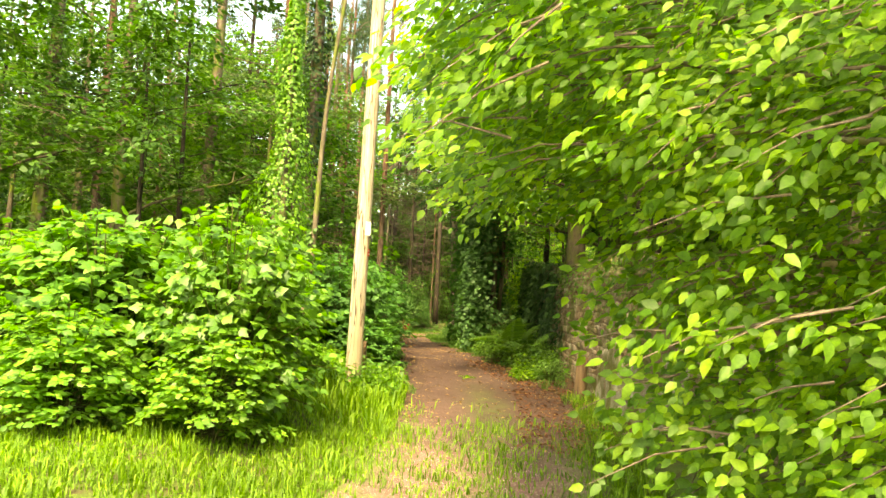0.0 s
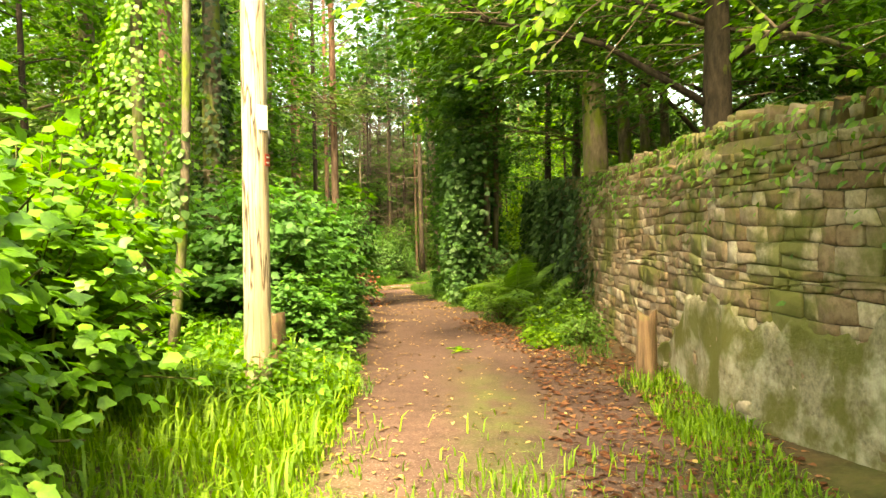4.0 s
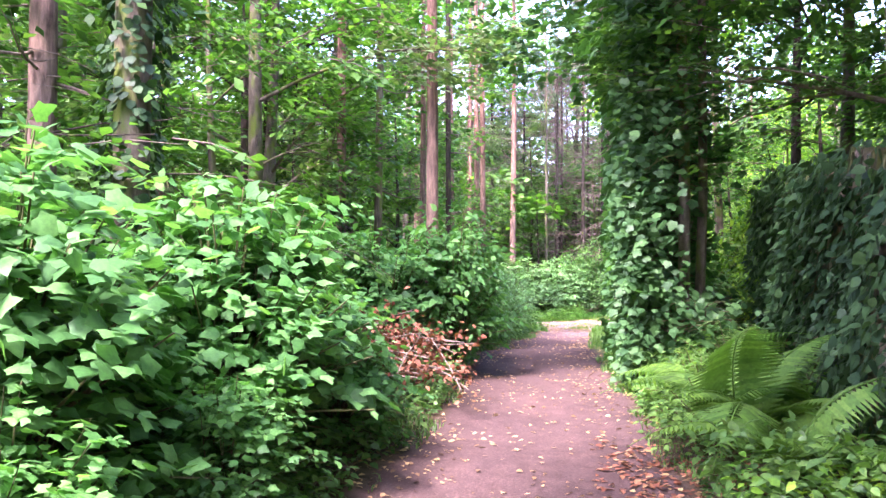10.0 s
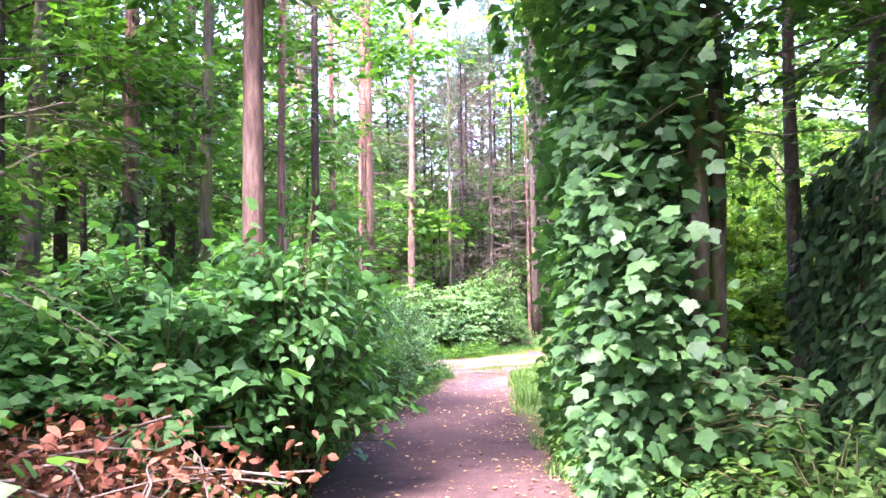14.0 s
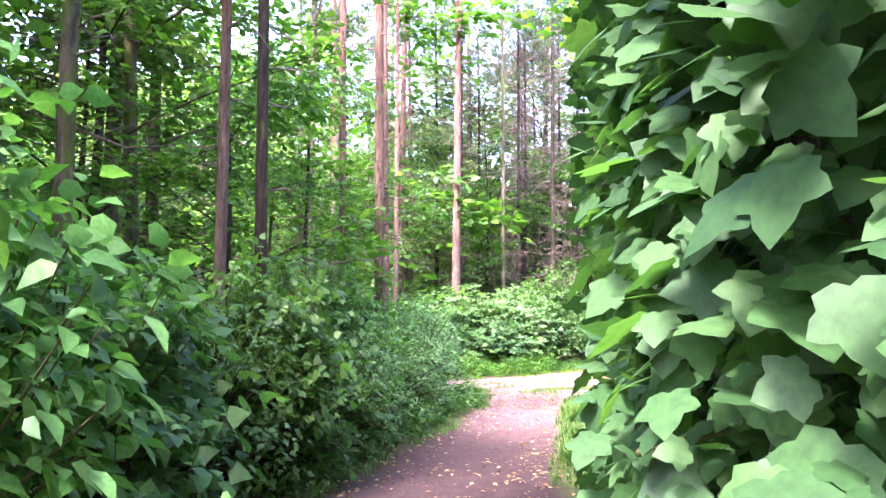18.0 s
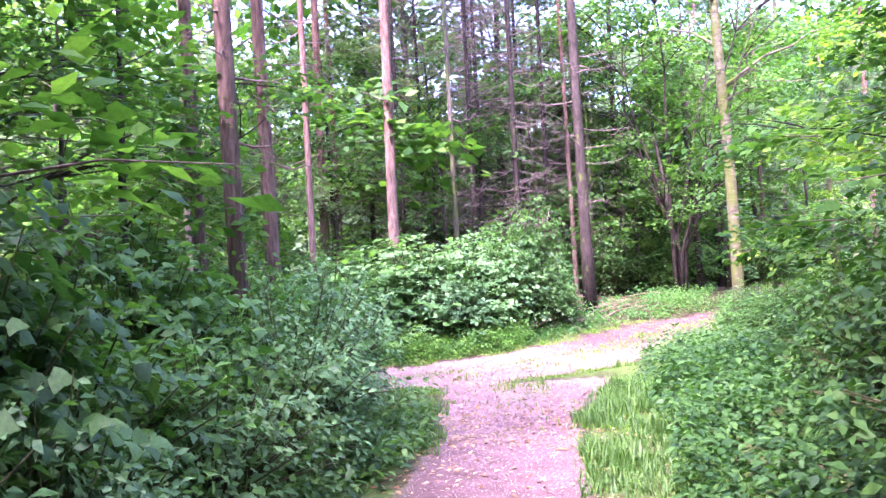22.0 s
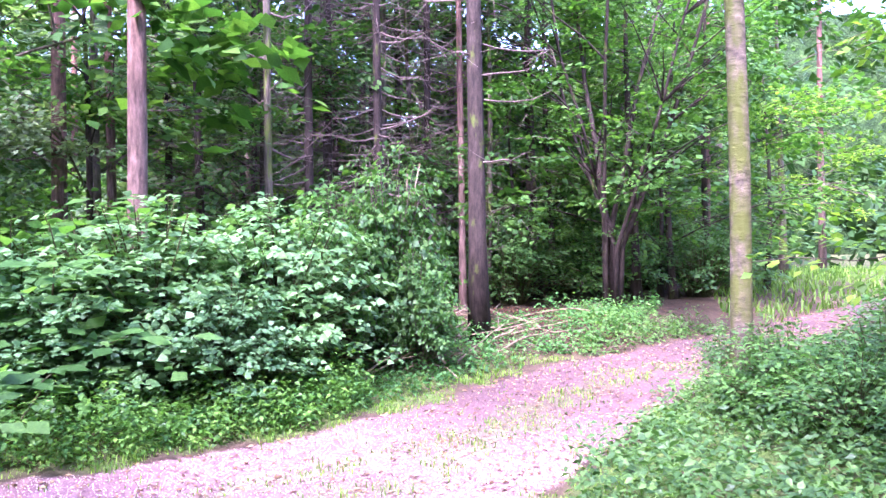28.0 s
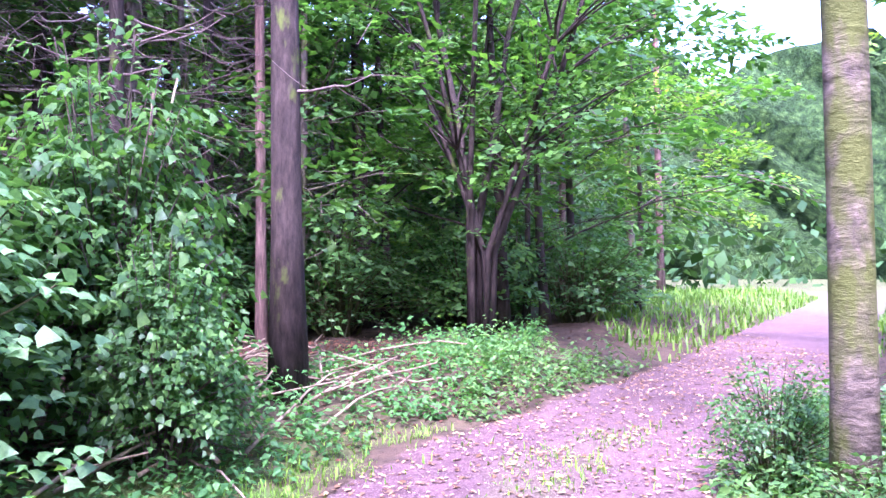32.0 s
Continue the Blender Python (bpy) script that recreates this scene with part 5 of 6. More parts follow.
# the hornbeam that overhangs the start
def build_hornbeam():
    e = thing("hornbeam", 3.0, 3.4, "hornbeam with low branches of serrated bright green leaves", "tree")
    r = np.random.default_rng(12)
    base = np.array([3.0, 3.4, float(land(3.0, 3.4))])
    q = Pile()
    s = np.linspace(0, 1, 9)
    tube(q, np.stack([-0.4 * s, 0.2 * s, 8 * s - 0.1], -1), 0.17 * (1 - 0.5 * s), 12, 0.05)
    part("trunk", q.mesh("trunk", True), M["grey_bark"], e)
    g, tw, pts = Pile(), Pile(), []

    def boughs(ends, zlo, per):
        for tip in ends:
            tip = np.array(tip) - base
            root = np.array([-0.15, 0.1, max(zlo, tip[2] * 0.75)])
            ln = limb_line(r, root, tip, 0.12, 7, 0.05)
            p = Pile()
            tube(p, ln, np.linspace(0.035, 0.006, 7), 6)
            part("limb", p.mesh("limb", True), M["grey_bark"], e)
            for f in r.uniform(0.3, 1.02, per):
                k = f * 6
                pts.append(np.array([np.interp(k, np.arange(7), ln[:, c]) for c in range(3)]) + jitter(r, 1, 0.17)[0] * [1, 1, 0.7])

    boughs([(0.55, 3.7, 2.35), (0.25, 4.4, 2.75), (0.75, 5.2, 2.6), (-0.3, 5.6, 3.2), (-1.0, 6.6, 3.4), (0.3, 6.6, 3.0), (0.9, 7.4, 3.1), (-0.2, 7.6, 3.7),
            (0.1, 3.4, 3.3), (0.9, 2.9, 2.9), (-0.8, 5.0, 4.2), (0.6, 8.4, 3.8), (1.3, 6.0, 3.4), (1.9, 7.0, 3.2), (2.4, 6.0, 3.0)], 1.2, 22)
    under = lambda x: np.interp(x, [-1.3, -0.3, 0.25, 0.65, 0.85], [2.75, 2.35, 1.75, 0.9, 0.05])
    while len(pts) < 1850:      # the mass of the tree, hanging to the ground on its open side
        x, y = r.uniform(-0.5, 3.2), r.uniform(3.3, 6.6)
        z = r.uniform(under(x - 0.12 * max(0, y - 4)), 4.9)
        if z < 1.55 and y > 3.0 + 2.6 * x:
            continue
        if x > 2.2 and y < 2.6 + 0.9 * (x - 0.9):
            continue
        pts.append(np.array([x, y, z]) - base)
    for _ in range(420):        # boughs farther along, over the wall and the path
        x = r.uniform(-1.2, 3.6)
        pts.append(np.array([x, r.uniform(6.2, 9.8), r.uniform(2.85 - 0.12 * max(0, x), 6.0)]) - base)
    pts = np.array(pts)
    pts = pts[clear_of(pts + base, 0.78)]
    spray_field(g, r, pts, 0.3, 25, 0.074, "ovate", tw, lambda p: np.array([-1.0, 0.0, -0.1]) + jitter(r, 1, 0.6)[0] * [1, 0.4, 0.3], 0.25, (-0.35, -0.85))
    part("twigwork", tw.mesh("twigs"), M["twig"], e, kind="stuff")
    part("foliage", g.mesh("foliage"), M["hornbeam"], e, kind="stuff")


build_hornbeam()

# ---- shrubs ----
BROAD = [make_shrub(k, 92, 16, 1.0, 2.0, "lobed", 0.108, 4) for k in range(3)]
DOGWOOD = [make_shrub(16, 90, 12, 1.0, 2.2, "ovate", 0.135, 4)]
PALE = [make_shrub(70 + k, 120, 16, 1.0, 2.0, "lobed", 0.082, 5) for k in range(2)]
BROAD_NEAR = [make_shrub(10 + k, 110, 16, 1.0, 2.0, "broad", 0.102, 4) for k in range(2)]
ELDER = [make_shrub(20 + k, 84, 14, 1.0, 1.5, "simple", 0.088, 4) for k in range(2)]
SMALL = [make_shrub(30 + k, 30, 12, 0.6, 0.8, "ovate", 0.065, 3) for k in range(2)]
shrub_things([(-2.95, 7.75, 0.92, 1.1), (-4.4, 7.9, 1.15, 1.05), (-3.4, 9.6, 1.0, 0.95), (-2.75, 6.95, 0.6, 0.5), (-4.0, 6.7, 0.7, 0.55), (-5.4, 6.8, 0.7, 0.5)],
             BROAD_NEAR, "shrub", "dense bright green shrub with broad pointed leaves", "shrubs at the wood's edge")
shrub_things([(-6.1, 8.2, 1.2, 1.05), (-5.2, 10.0, 1.2, 1.0), (-8.0, 8.7, 1.3, 1.1), (-7.2, 10.8, 1.3, 1.0)],
             BROAD, "shrub", "dense bright green shrub with broad pointed leaves", "shrubs at the wood's edge")
shrub_things([(-3.35, 13.7, 0.95, 0.98), (-3.35, 15.3, 0.92, 0.98), (-2.75, 13.2, 0.55, 0.5), (-2.85, 14.6, 0.5, 0.45), (-3.3, 16.4, 0.6, 0.6)],
             BROAD_NEAR, "shrub_cool", "tall green shrub with broad lobed leaves beside the path", "shrubs beside the path")
shrub_things([(-4.9, 12.6, 1.1, 0.9), (-5.0, 14.6, 1.1, 0.95), (-6.6, 13.6, 1.2, 0.95), (-4.4, 17.2, 0.9, 0.7), (-6.0, 16.6, 1.1, 0.85)],
             BROAD, "shrub_cool", "tall green shrub with broad lobed leaves beside the path", "shrubs beside the path")
shrub_things([(-3.95, 20.5, 0.72, 1.05)], DOGWOOD, "shrub_cool", "bush with large pointed oval leaves beside the path", "shrubs beside the path")
shrub_things([(-4.6, 20.0, 0.95, 0.95), (-5.7, 19.3, 1.0, 0.75), (-6.9, 20.2, 1.1, 0.75), (-4.75, 21.8, 0.85, 0.95), (-6.0, 22.4, 1.0, 0.8), (-8.2, 21.6, 1.2, 0.8), (-7.9, 18.2, 1.2, 0.8)],
             BROAD, "shrub_cool", "green shrub with broad leaves at the foot of the pines", "shrubs beside the path")
# one thicket in darker leaf here, its shade put into the colour
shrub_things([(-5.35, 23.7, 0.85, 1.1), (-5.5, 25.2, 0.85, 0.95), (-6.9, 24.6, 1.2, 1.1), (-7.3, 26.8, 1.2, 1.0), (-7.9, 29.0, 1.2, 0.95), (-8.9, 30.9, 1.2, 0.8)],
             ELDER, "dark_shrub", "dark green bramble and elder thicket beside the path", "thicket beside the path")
# same plants in brighter leaf, then pale: sunlight put into the colour
shrub_things([(-5.95, 26.6, 0.9, 1.0), (-6.35, 28.0, 0.85, 0.85), (-6.8, 29.3, 0.8, 1.0), (-7.4, 30.6, 0.85, 1.0)],
             ELDER, "shrub", "dark green bramble and elder thicket beside the path", "thicket beside the path")
shrub_things([(-5.35, 26.0, 0.55, 0.8), (-5.6, 27.4, 0.6, 0.85), (-5.85, 28.6, 0.65, 0.9), (-6.25, 29.7, 0.7, 1.0), (-6.6, 30.8, 0.75, 1.05), (-7.2, 31.6, 0.8, 0.85)],
             ELDER, "shrub_pale", "sunlit green bramble thicket at the edge of the clearing", "thicket beside the path")
shrub_things([(-5.2, 24.4, 0.65, 0.98), (-5.85, 26.0, 0.7, 1.0), (-6.6, 27.9, 0.8, 0.9), (-5.3, 22.6, 0.75, 0.95)], BROAD, "dark_shrub", "tall green broad-leaved shrub in the thicket", "thicket beside the path")
shrub_things([(-8.1, 37.5, 1.15, 0.95), (-7.0, 38.3, 1.05, 1.0), (-9.5, 37.3, 1.2, 0.85), (-8.5, 36.9, 0.85, 0.62), (-10.9, 36.6, 1.2, 0.75), (-7.2, 37.3, 0.75, 0.6)],
             PALE, "shrub_pale", "pale green broad-leaved shrub across the clearing", "shrubs across the clearing")
shrub_things([(-6.2, 39.6, 0.75, 1.25), (-6.75, 39.3, 0.8, 1.1), (-5.75, 39.2, 0.5, 0.7)], PALE, "dark_shrub", "leggy elder bush with bare brown lower stems", "shrubs across the clearing", wood="twig")
# darkened leaf: the shade of the trees is put into this thicket's colour
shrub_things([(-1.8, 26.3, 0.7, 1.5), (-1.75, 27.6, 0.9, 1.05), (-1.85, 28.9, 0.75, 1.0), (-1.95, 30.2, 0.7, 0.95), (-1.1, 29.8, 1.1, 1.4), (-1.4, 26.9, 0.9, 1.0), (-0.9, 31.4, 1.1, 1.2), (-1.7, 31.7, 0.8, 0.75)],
             ELDER, "canopy_shaded", "green thicket crowding the edge of the path", "thicket beside the path")
# sunlight in the gap past the wall is put into the leaf colour
shrub_things([(0.1, 26.8, 0.9, 0.9), (0.7, 27.6, 1.0, 1.2), (-0.35, 28.5, 0.9, 1.5), (0.4, 29.0, 1.0, 1.6)], BROAD, "fresh", "bright sunlit yellow-green shrub beyond the end of the wall", "shrubs beyond the wall")
shrub_things([(-1.6, 36.9, 0.85, 0.6), (-2.2, 37.1, 0.6, 0.62), (-2.35, 38.9, 0.4, 0.5), (-0.6, 38.6, 0.85, 0.75), (-0.4, 36.4, 1.1, 0.8), (0.8, 40.4, 1.0, 0.9), (-1.5, 35.2, 0.7, 0.45), (-2.5, 37.6, 0.45, 0.42), (-2.05, 36.2, 0.6, 0.45)], ELDER, "dark_shrub", "low shrub beside the bend of the track", "shrubs by the bend")
# dark leaf colour stands in for the shade behind the track
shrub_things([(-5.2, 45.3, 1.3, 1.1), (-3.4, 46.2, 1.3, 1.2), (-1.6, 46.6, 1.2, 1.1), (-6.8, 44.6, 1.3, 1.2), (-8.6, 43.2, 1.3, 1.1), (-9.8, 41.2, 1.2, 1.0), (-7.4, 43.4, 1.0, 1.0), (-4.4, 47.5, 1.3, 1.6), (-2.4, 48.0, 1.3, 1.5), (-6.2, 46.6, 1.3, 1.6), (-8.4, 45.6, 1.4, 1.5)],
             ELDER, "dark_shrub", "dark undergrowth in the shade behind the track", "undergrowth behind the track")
shrub_things([(-0.55, 17.3, 1.0, 0.75), (-0.75, 18.6, 1.0, 0.8), (-0.55, 19.6, 1.1, 0.95), (-1.0, 20.0, 0.7, 0.6), (0.1, 18.0, 1.0, 0.8), (0.35, 14.3, 0.6, 0.55)],
             SMALL, "weed", "low bramble and nettle growth along the wall's foot", "growth along the wall", name="bramble")
r_ = np.random.default_rng(31)
far_rows = []
while len(far_rows) < 150:
    x, y = r_.uniform(-26, 12), r_.uniform(0, 60)
    side = track_side(np.array([x]), np.array([y]))[0]
    ok = (x < -8.8 and not (31 < y < 36.5 and x > -14)) or (y > 45.5 and side > 1.5 and x < 3) or (x > 2.2 and y > 9)
    if ok and side > (0.9 if x < 0 else 2.2):
        far_rows.append((x, y, r_.uniform(1.0, 1.7), r_.uniform(0.7, 1.3)))
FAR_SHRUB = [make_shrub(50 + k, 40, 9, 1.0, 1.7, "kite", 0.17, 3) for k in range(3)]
# shade under the trees is put into the dark leaf colour
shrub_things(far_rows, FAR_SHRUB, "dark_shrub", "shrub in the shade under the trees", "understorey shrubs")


# ---- ferns ----
def make_frond(seed, length=1.0):
    r = np.random.default_rng(seed)
    p = Pile()
    s = np.linspace(0, 1, 14)
    line = np.stack([0.06 * length * np.sin(s * 2.5 + seed), length * (0.34 * s + 0.5 * s ** 2), length * (1.2 * s - 0.85 * s ** 2)], -1)
    tube(p, line, np.linspace(0.006, 0.0015, 14), 4, 0, False)
    n = 34
    k = np.linspace(0.14, 0.985, n)
    at = np.stack([np.interp(k * 13, np.arange(14), line[:, c]) for c in range(3)], -1)
    d = unit(np.gradient(line, axis=0))
    d = np.stack([np.interp(k * 13, np.arange(14), d[:, c]) for c in range(3)], -1)
    for sgn in (-1, 1):
        for a, t, q in zip(at, d, k):
            L = length * 0.22 * math.sin(math.pi * min(1, 0.18 + q * 0.86)) ** 0.8 * r.uniform(0.92, 1.06)
            side = unit(np.array([sgn, 0, 0]) + 0.35 * t + [0, 0, -0.15])
            nrm = unit(np.cross(side, t) * sgn)
            leaves(p, a[None], (side - [0, 0, 0.12])[None], nrm[None], np.array([L]), "lance")
    return p.mesh("fern_frond")


FRONDS = [make_frond(1), make_frond(2)]
for me in FRONDS:
    me.materials.append(M["fern"])
for k, (x, y, n, sc) in enumerate([(-0.3, 17.2, 15, 1.45), (-0.1, 16.4, 10, 1.15), (-0.6, 18.3, 12, 1.2), (0.15, 17.5, 8, 1.1)]):
    e = thing("fern", x, y, "large arching green fern below the wall", "fern", "ferns below the wall")
    for j in range(n):
        ob = part("frond", FRONDS[j % 2], None, e)
        a = j * 360 / n + 23 * ((j * 7) % 3)
        ob.matrix_basis = pose(0, 0, 0.02, (j * 17) % 41 - 20, (j * 11) % 41 - 20, a) @ Matrix.Scale(sc * (0.5 + 0.075 * ((j * 5) % 9)), 4)


# ---- dead brush beside the path ----
def build_brush():
    r = np.random.default_rng(17)
    e = thing("brush_pile", -4.12, 18.3, "heap of cut branches with withered red-brown leaves", "brush pile")
    tw, lf, pos = Pile(), Pile(), []
    for _ in range(190):
        a = r.normal(2.5, 0.7)
        c = np.array([r.normal(-0.3, 0.5), r.normal(0.1, 0.42), r.uniform(0.02, 0.55)])
        d = np.array([np.cos(a), np.sin(a), r.normal(0, 0.15)]) * r.uniform(0.3, 0.8)
        ln = limb_line(r, c - d, c + d, 0.05, 5, 0.03)
        ln[:, 2] = np.maximum(ln[:, 2], 0.02)
        tube(tw, ln, np.linspace(0.008, 0.003, 5), 4, 0, False)
        for q in ln:
            pos += [q + jitter(r, 1, 0.09)[0] for _ in range(7)]
    pos = np.array(pos)
    pos[:, 2] = np.maximum(pos[:, 2], 0.03)
    n = len(pos)
    leaves(lf, pos, unit(jitter(r, n, 1) * [1, 1, 0.5] - [0, 0, 0.4]), unit(jitter(r, n, 0.6) + [0, 0, 1]), 0.06 * r.uniform(0.6, 1.3, n), "ovate")
    part("branchwork", tw.mesh("brush_branches"), M["twig"], e, kind="stuff")
    part("withered_foliage", lf.mesh("brush_leaves"), M["dead"], e, kind="stuff")


build_brush()


def build_fallen_sticks():
    """Bare cut stems lying and leaning under the elder across the clearing."""
    r = np.random.default_rng(18)
    for k in range(54):
        x, y = r.uniform(-6.7, -4.3), r.uniform(38.6, 42.0)
        if track_side(np.array([x]), np.array([y]))[0] < 0.5:
            continue
        e = thing("fallen_branch", x, y, "dry straw-coloured fallen branch among the weeds", "branch", "fallen branches")
        L, a = r.uniform(0.7, 1.7), r.normal(0.6, 0.7)
        p = Pile()
        tube(p, limb_line(r, (-np.cos(a) * L / 2, -np.sin(a) * L / 2, 0.03), (np.cos(a) * L / 2, np.sin(a) * L / 2, 0.05 + r.uniform(0, 0.35)), 0.03, 6, 0.03), np.linspace(0.014, 0.006, 6), 5)
        part("wood", p.mesh("fallen_branch", True), M["straw"], e)
    for x, y, h in ((-5.97, 39.8, 2.2), (-5.9, 39.85, 2.3)):
        e = thing("bare_stem", x, y, "pale bare upright stem in the elder bush", "stem", "bare stems")
        p = Pile()
        tube(p, limb_line(r, (0, 0, -0.05), (r.uniform(-0.1, 0.1), 0.1, h), 0.0, 8, 0.03), np.linspace(0.016, 0.008, 8), 5)
        part("wood", p.mesh("bare_stem", True), M["straw"], e)


build_fallen_sticks()


# ---- ground cover ----
def scatter(r, n, keep, x0, x1, y0, y1):
    out = np.zeros((0, 2))
    while len(out) < n:
        p = np.stack([r.uniform(x0, x1, n * 2), r.uniform(y0, y1, n * 2)], -1)
        w = keep(p[:, 0], p[:, 1])
        out = np.vstack([out, p[r.uniform(0, 1, len(p)) < w]])
    return out[:n]


def grass_patch(name, label, n, keep, box, h0, h1, seed, mat="grass", width=0.006):
    r = np.random.default_rng(seed)
    p = scatter(r, n, keep, *box)
    z = land(p[:, 0], p[:, 1])
    a = r.uniform(0, 2 * np.pi, n)
    h = r.uniform(h0, h1, n) * (0.7 + 0.5 * (wob(p[:, 0], p[:, 1], 3.1, 2) > 0.2))
    d = np.stack([np.cos(a), np.sin(a), 0 * a], -1)
    s = np.stack([-np.sin(a), np.cos(a), 0 * a], -1)
    b = np.stack([p[:, 0], p[:, 1], z - 0.01], -1)
    lean = r.uniform(0.1, 1.1, n)[:, None]
    w = (width * r.uniform(0.7, 1.4, n))[:, None]
    m1 = b + d * h[:, None] * lean * 0.3 + np.array([0, 0, 1]) * h[:, None] * 0.6
    tip = b + d * h[:, None] * lean + np.array([0, 0, 1]) * h[:, None] * (1 - 0.35 * lean)
    v = np.stack([b - s * w, b + s * w, m1 + s * w * 0.8, m1 - s * w * 0.8, tip], 1).reshape(-1, 3)
    o = (np.arange(n) * 5)[:, None]
    me = mesh_of(name, v, [o + np.array([[4, 3, 2]]), o + np.array([[0, 1, 2, 3]])])
    tagged(part(name, me, M[mat]), label, "grass", kind="stuff")


def start_turf(x, y):
    s = track_side(x, y)
    mid = np.exp(-((x + 0.4) / 0.5) ** 2)
    return np.where(s > 0, 1.0, np.clip(0.10 + 0.30 * mid * (y < 10) + smooth(-0.5, 0, s) * 0.5, 0, 1) * smooth(11.5, 7.5, y)) * (wob(x, y, 1.9, 4) > -1.3)


grass_patch("verge_grass", "bright tufted grass at the start of the path", 56000, lambda x, y: start_turf(x, y) * (x > -5.2), (-5.2, 1.2, 3.6, 12.2), 0.04, 0.16, 51, width=0.0055)
grass_patch("tall_grass", "tall fresh grass beside the telegraph pole", 1800, lambda x, y: (track_side(x, y) > 0.05) * 1.0, (-3.4, -1.3, 8.6, 12.6), 0.16, 0.42, 52, width=0.009)


def junction_turf(x, y):
    s = track_side(x, y)
    strip = (np.abs(s + 0.95 + 0.12 * wob(x, y, 2.1, 6)) < 0.2) * (s < 0) * (y > 33) * 0.5 * (wob(x, y, 3.7, 2) > -0.3)
    return np.where(s + 0.18 * wob(x, y, 2.9, 8) > 0, smooth(1.1, 0.05, s), strip + 0.04)


grass_patch("clearing_grass", "sunlit short grass round the junction of the tracks", 22000, junction_turf, (-11, -1.9, 30.2, 40.5), 0.02, 0.085, 53, width=0.004)
grass_patch("path_edge_grass", "thin grass along the path's edge", 9000, lambda x, y: ((track_side(x, y) > -0.12) & (track_side(x, y) < 0.45)) * (wob(x, y, 2.6, 3) > 0.0), (-6.8, 0.6, 11.5, 33), 0.03, 0.13, 54, "weed", 0.005)
grass_patch("thicket_grass", "long bright grass leaning from the thicket over the path's edge", 7000, lambda x, y: ((track_side(x, y) > -0.05) & (track_side(x, y) < 0.75)) * (wob(x, y, 2.3, 7) > -0.5), (-4.2, -1.2, 26, 34.6), 0.06, 0.22, 56, "weed", width=0.005)
grass_patch("far_grass", "sunlit grass beyond the bend of the track", 9000, lambda x, y: (track_side(x, y) > -0.1) * 1.0, (-1.5, 9, 43.5, 60), 0.1, 0.3, 55, width=0.014)


def undergrowth(name, label, n, keep, box, h, size, seed, mat="weed", kind="ovate", per=9):
    """Small leafy stalks."""
    r = np.random.default_rng(seed)
    p = scatter(r, n, keep, *box)
    z = land(p[:, 0], p[:, 1])
    g = Pile()
    hh = h * r.uniform(0.4, 1.15, n) * (0.75 + 0.35 * wob(p[:, 0], p[:, 1], 1.7, 5).clip(-1, 1))
    k = np.tile((np.arange(per) + 0.8) / per, (n, 1)) + r.normal(0, 0.04, (n, per))
    ln = r.normal(0, 0.25, (n, 2))
    pos = np.stack([p[:, :1] + ln[:, :1] * hh[:, None] * k ** 2, p[:, 1:] + ln[:, 1:] * hh[:, None] * k ** 2, z[:, None] + hh[:, None] * k.clip(0.05, 1.05)], -1).reshape(-1, 3)
    a = (np.arange(per) * 2.4)[None] + r.uniform(0, 6.28, (n, 1)) + r.normal(0, 0.3, (n, per))
    d = np.stack([np.cos(a), np.sin(a), -0.25 + 0 * a], -1).reshape(-1, 3)
    m = len(pos)
    keep2 = clear_of(pos, 0.32)
    pos, d = pos[keep2], d[keep2]
    m = len(pos)
    leaves(g, pos + d * size * 0.3, unit(d + jitter(r, m, 0.2)), unit(np.array([0, 0, 1.0]) + jitter(r, m, 0.35)), size * r.uniform(0.5, 1.3, m), kind)
    tagged(part(name, g.mesh(name), M[mat]), label, "undergrowth", kind="stuff")


def beside(lo, hi):
    return lambda x, y: ((track_side(x, y) > lo) & (track_side(x, y) < hi)) * 1.0


undergrowth("verge_weeds", "nettles and weeds along the path below the shrubs", 1500, lambda x, y: beside(0.02, 0.9)(x, y) * (x < np.interp(y, PATH_Y, PATH_X)), (-7.5, -1.5, 11, 31), 0.45, 0.07, 61)
undergrowth("wall_weeds", "nettles and weeds between path and wall", 1700, lambda x, y: beside(0.05, 1.7)(x, y) * (x > np.interp(y, PATH_Y, PATH_X)) * (x < 0.75 - 0.11 * (y - 13)) * (np.hypot(x + 0.25, y - 17.2) > 0.8), (-2.4, 0.8, 14.2, 24.5), 0.5, 0.07, 62)
# the thicket weeds' darker leaf stands in for the shade they grow in
undergrowth("thicket_weeds", "lush weeds at the foot of the thicket, leaves darkened for shade", 1800, lambda x, y: beside(0.4, 1.9)(x, y) * (x > np.interp(y, PATH_Y, PATH_X)), (-3.6, -0.6, 24.2, 33.8), 0.5, 0.065, 63, "canopy_shaded")
undergrowth("bend_weeds", "low nettles and brambles inside the bend of the track", 2000, lambda x, y: beside(0.0, 2.2)(x, y) * (x > -4.2 + 0 * y), (-3.9, -0.6, 33.2, 43), 0.45, 0.065, 64, kind="simple")
undergrowth("clearing_weeds", "weeds under the shrubs across the clearing", 1500, lambda x, y: beside(0.25, 1.8)(x, y) * (x < np.interp(y, [33, 36, 40, 44], [-6.5, -5.8, -4.2, -2.6])) , (-10.5, -2.0, 34.5, 45), 0.38, 0.065, 65, "shrub_cool", kind="simple")
undergrowth("clearing_nettles", "bright tall nettles and weeds before the pale shrubs", 900, beside(0.1, 0.95), (-10.5, -6.0, 34.3, 38.2), 0.55, 0.06, 69, "shrub", kind="simple", per=12)
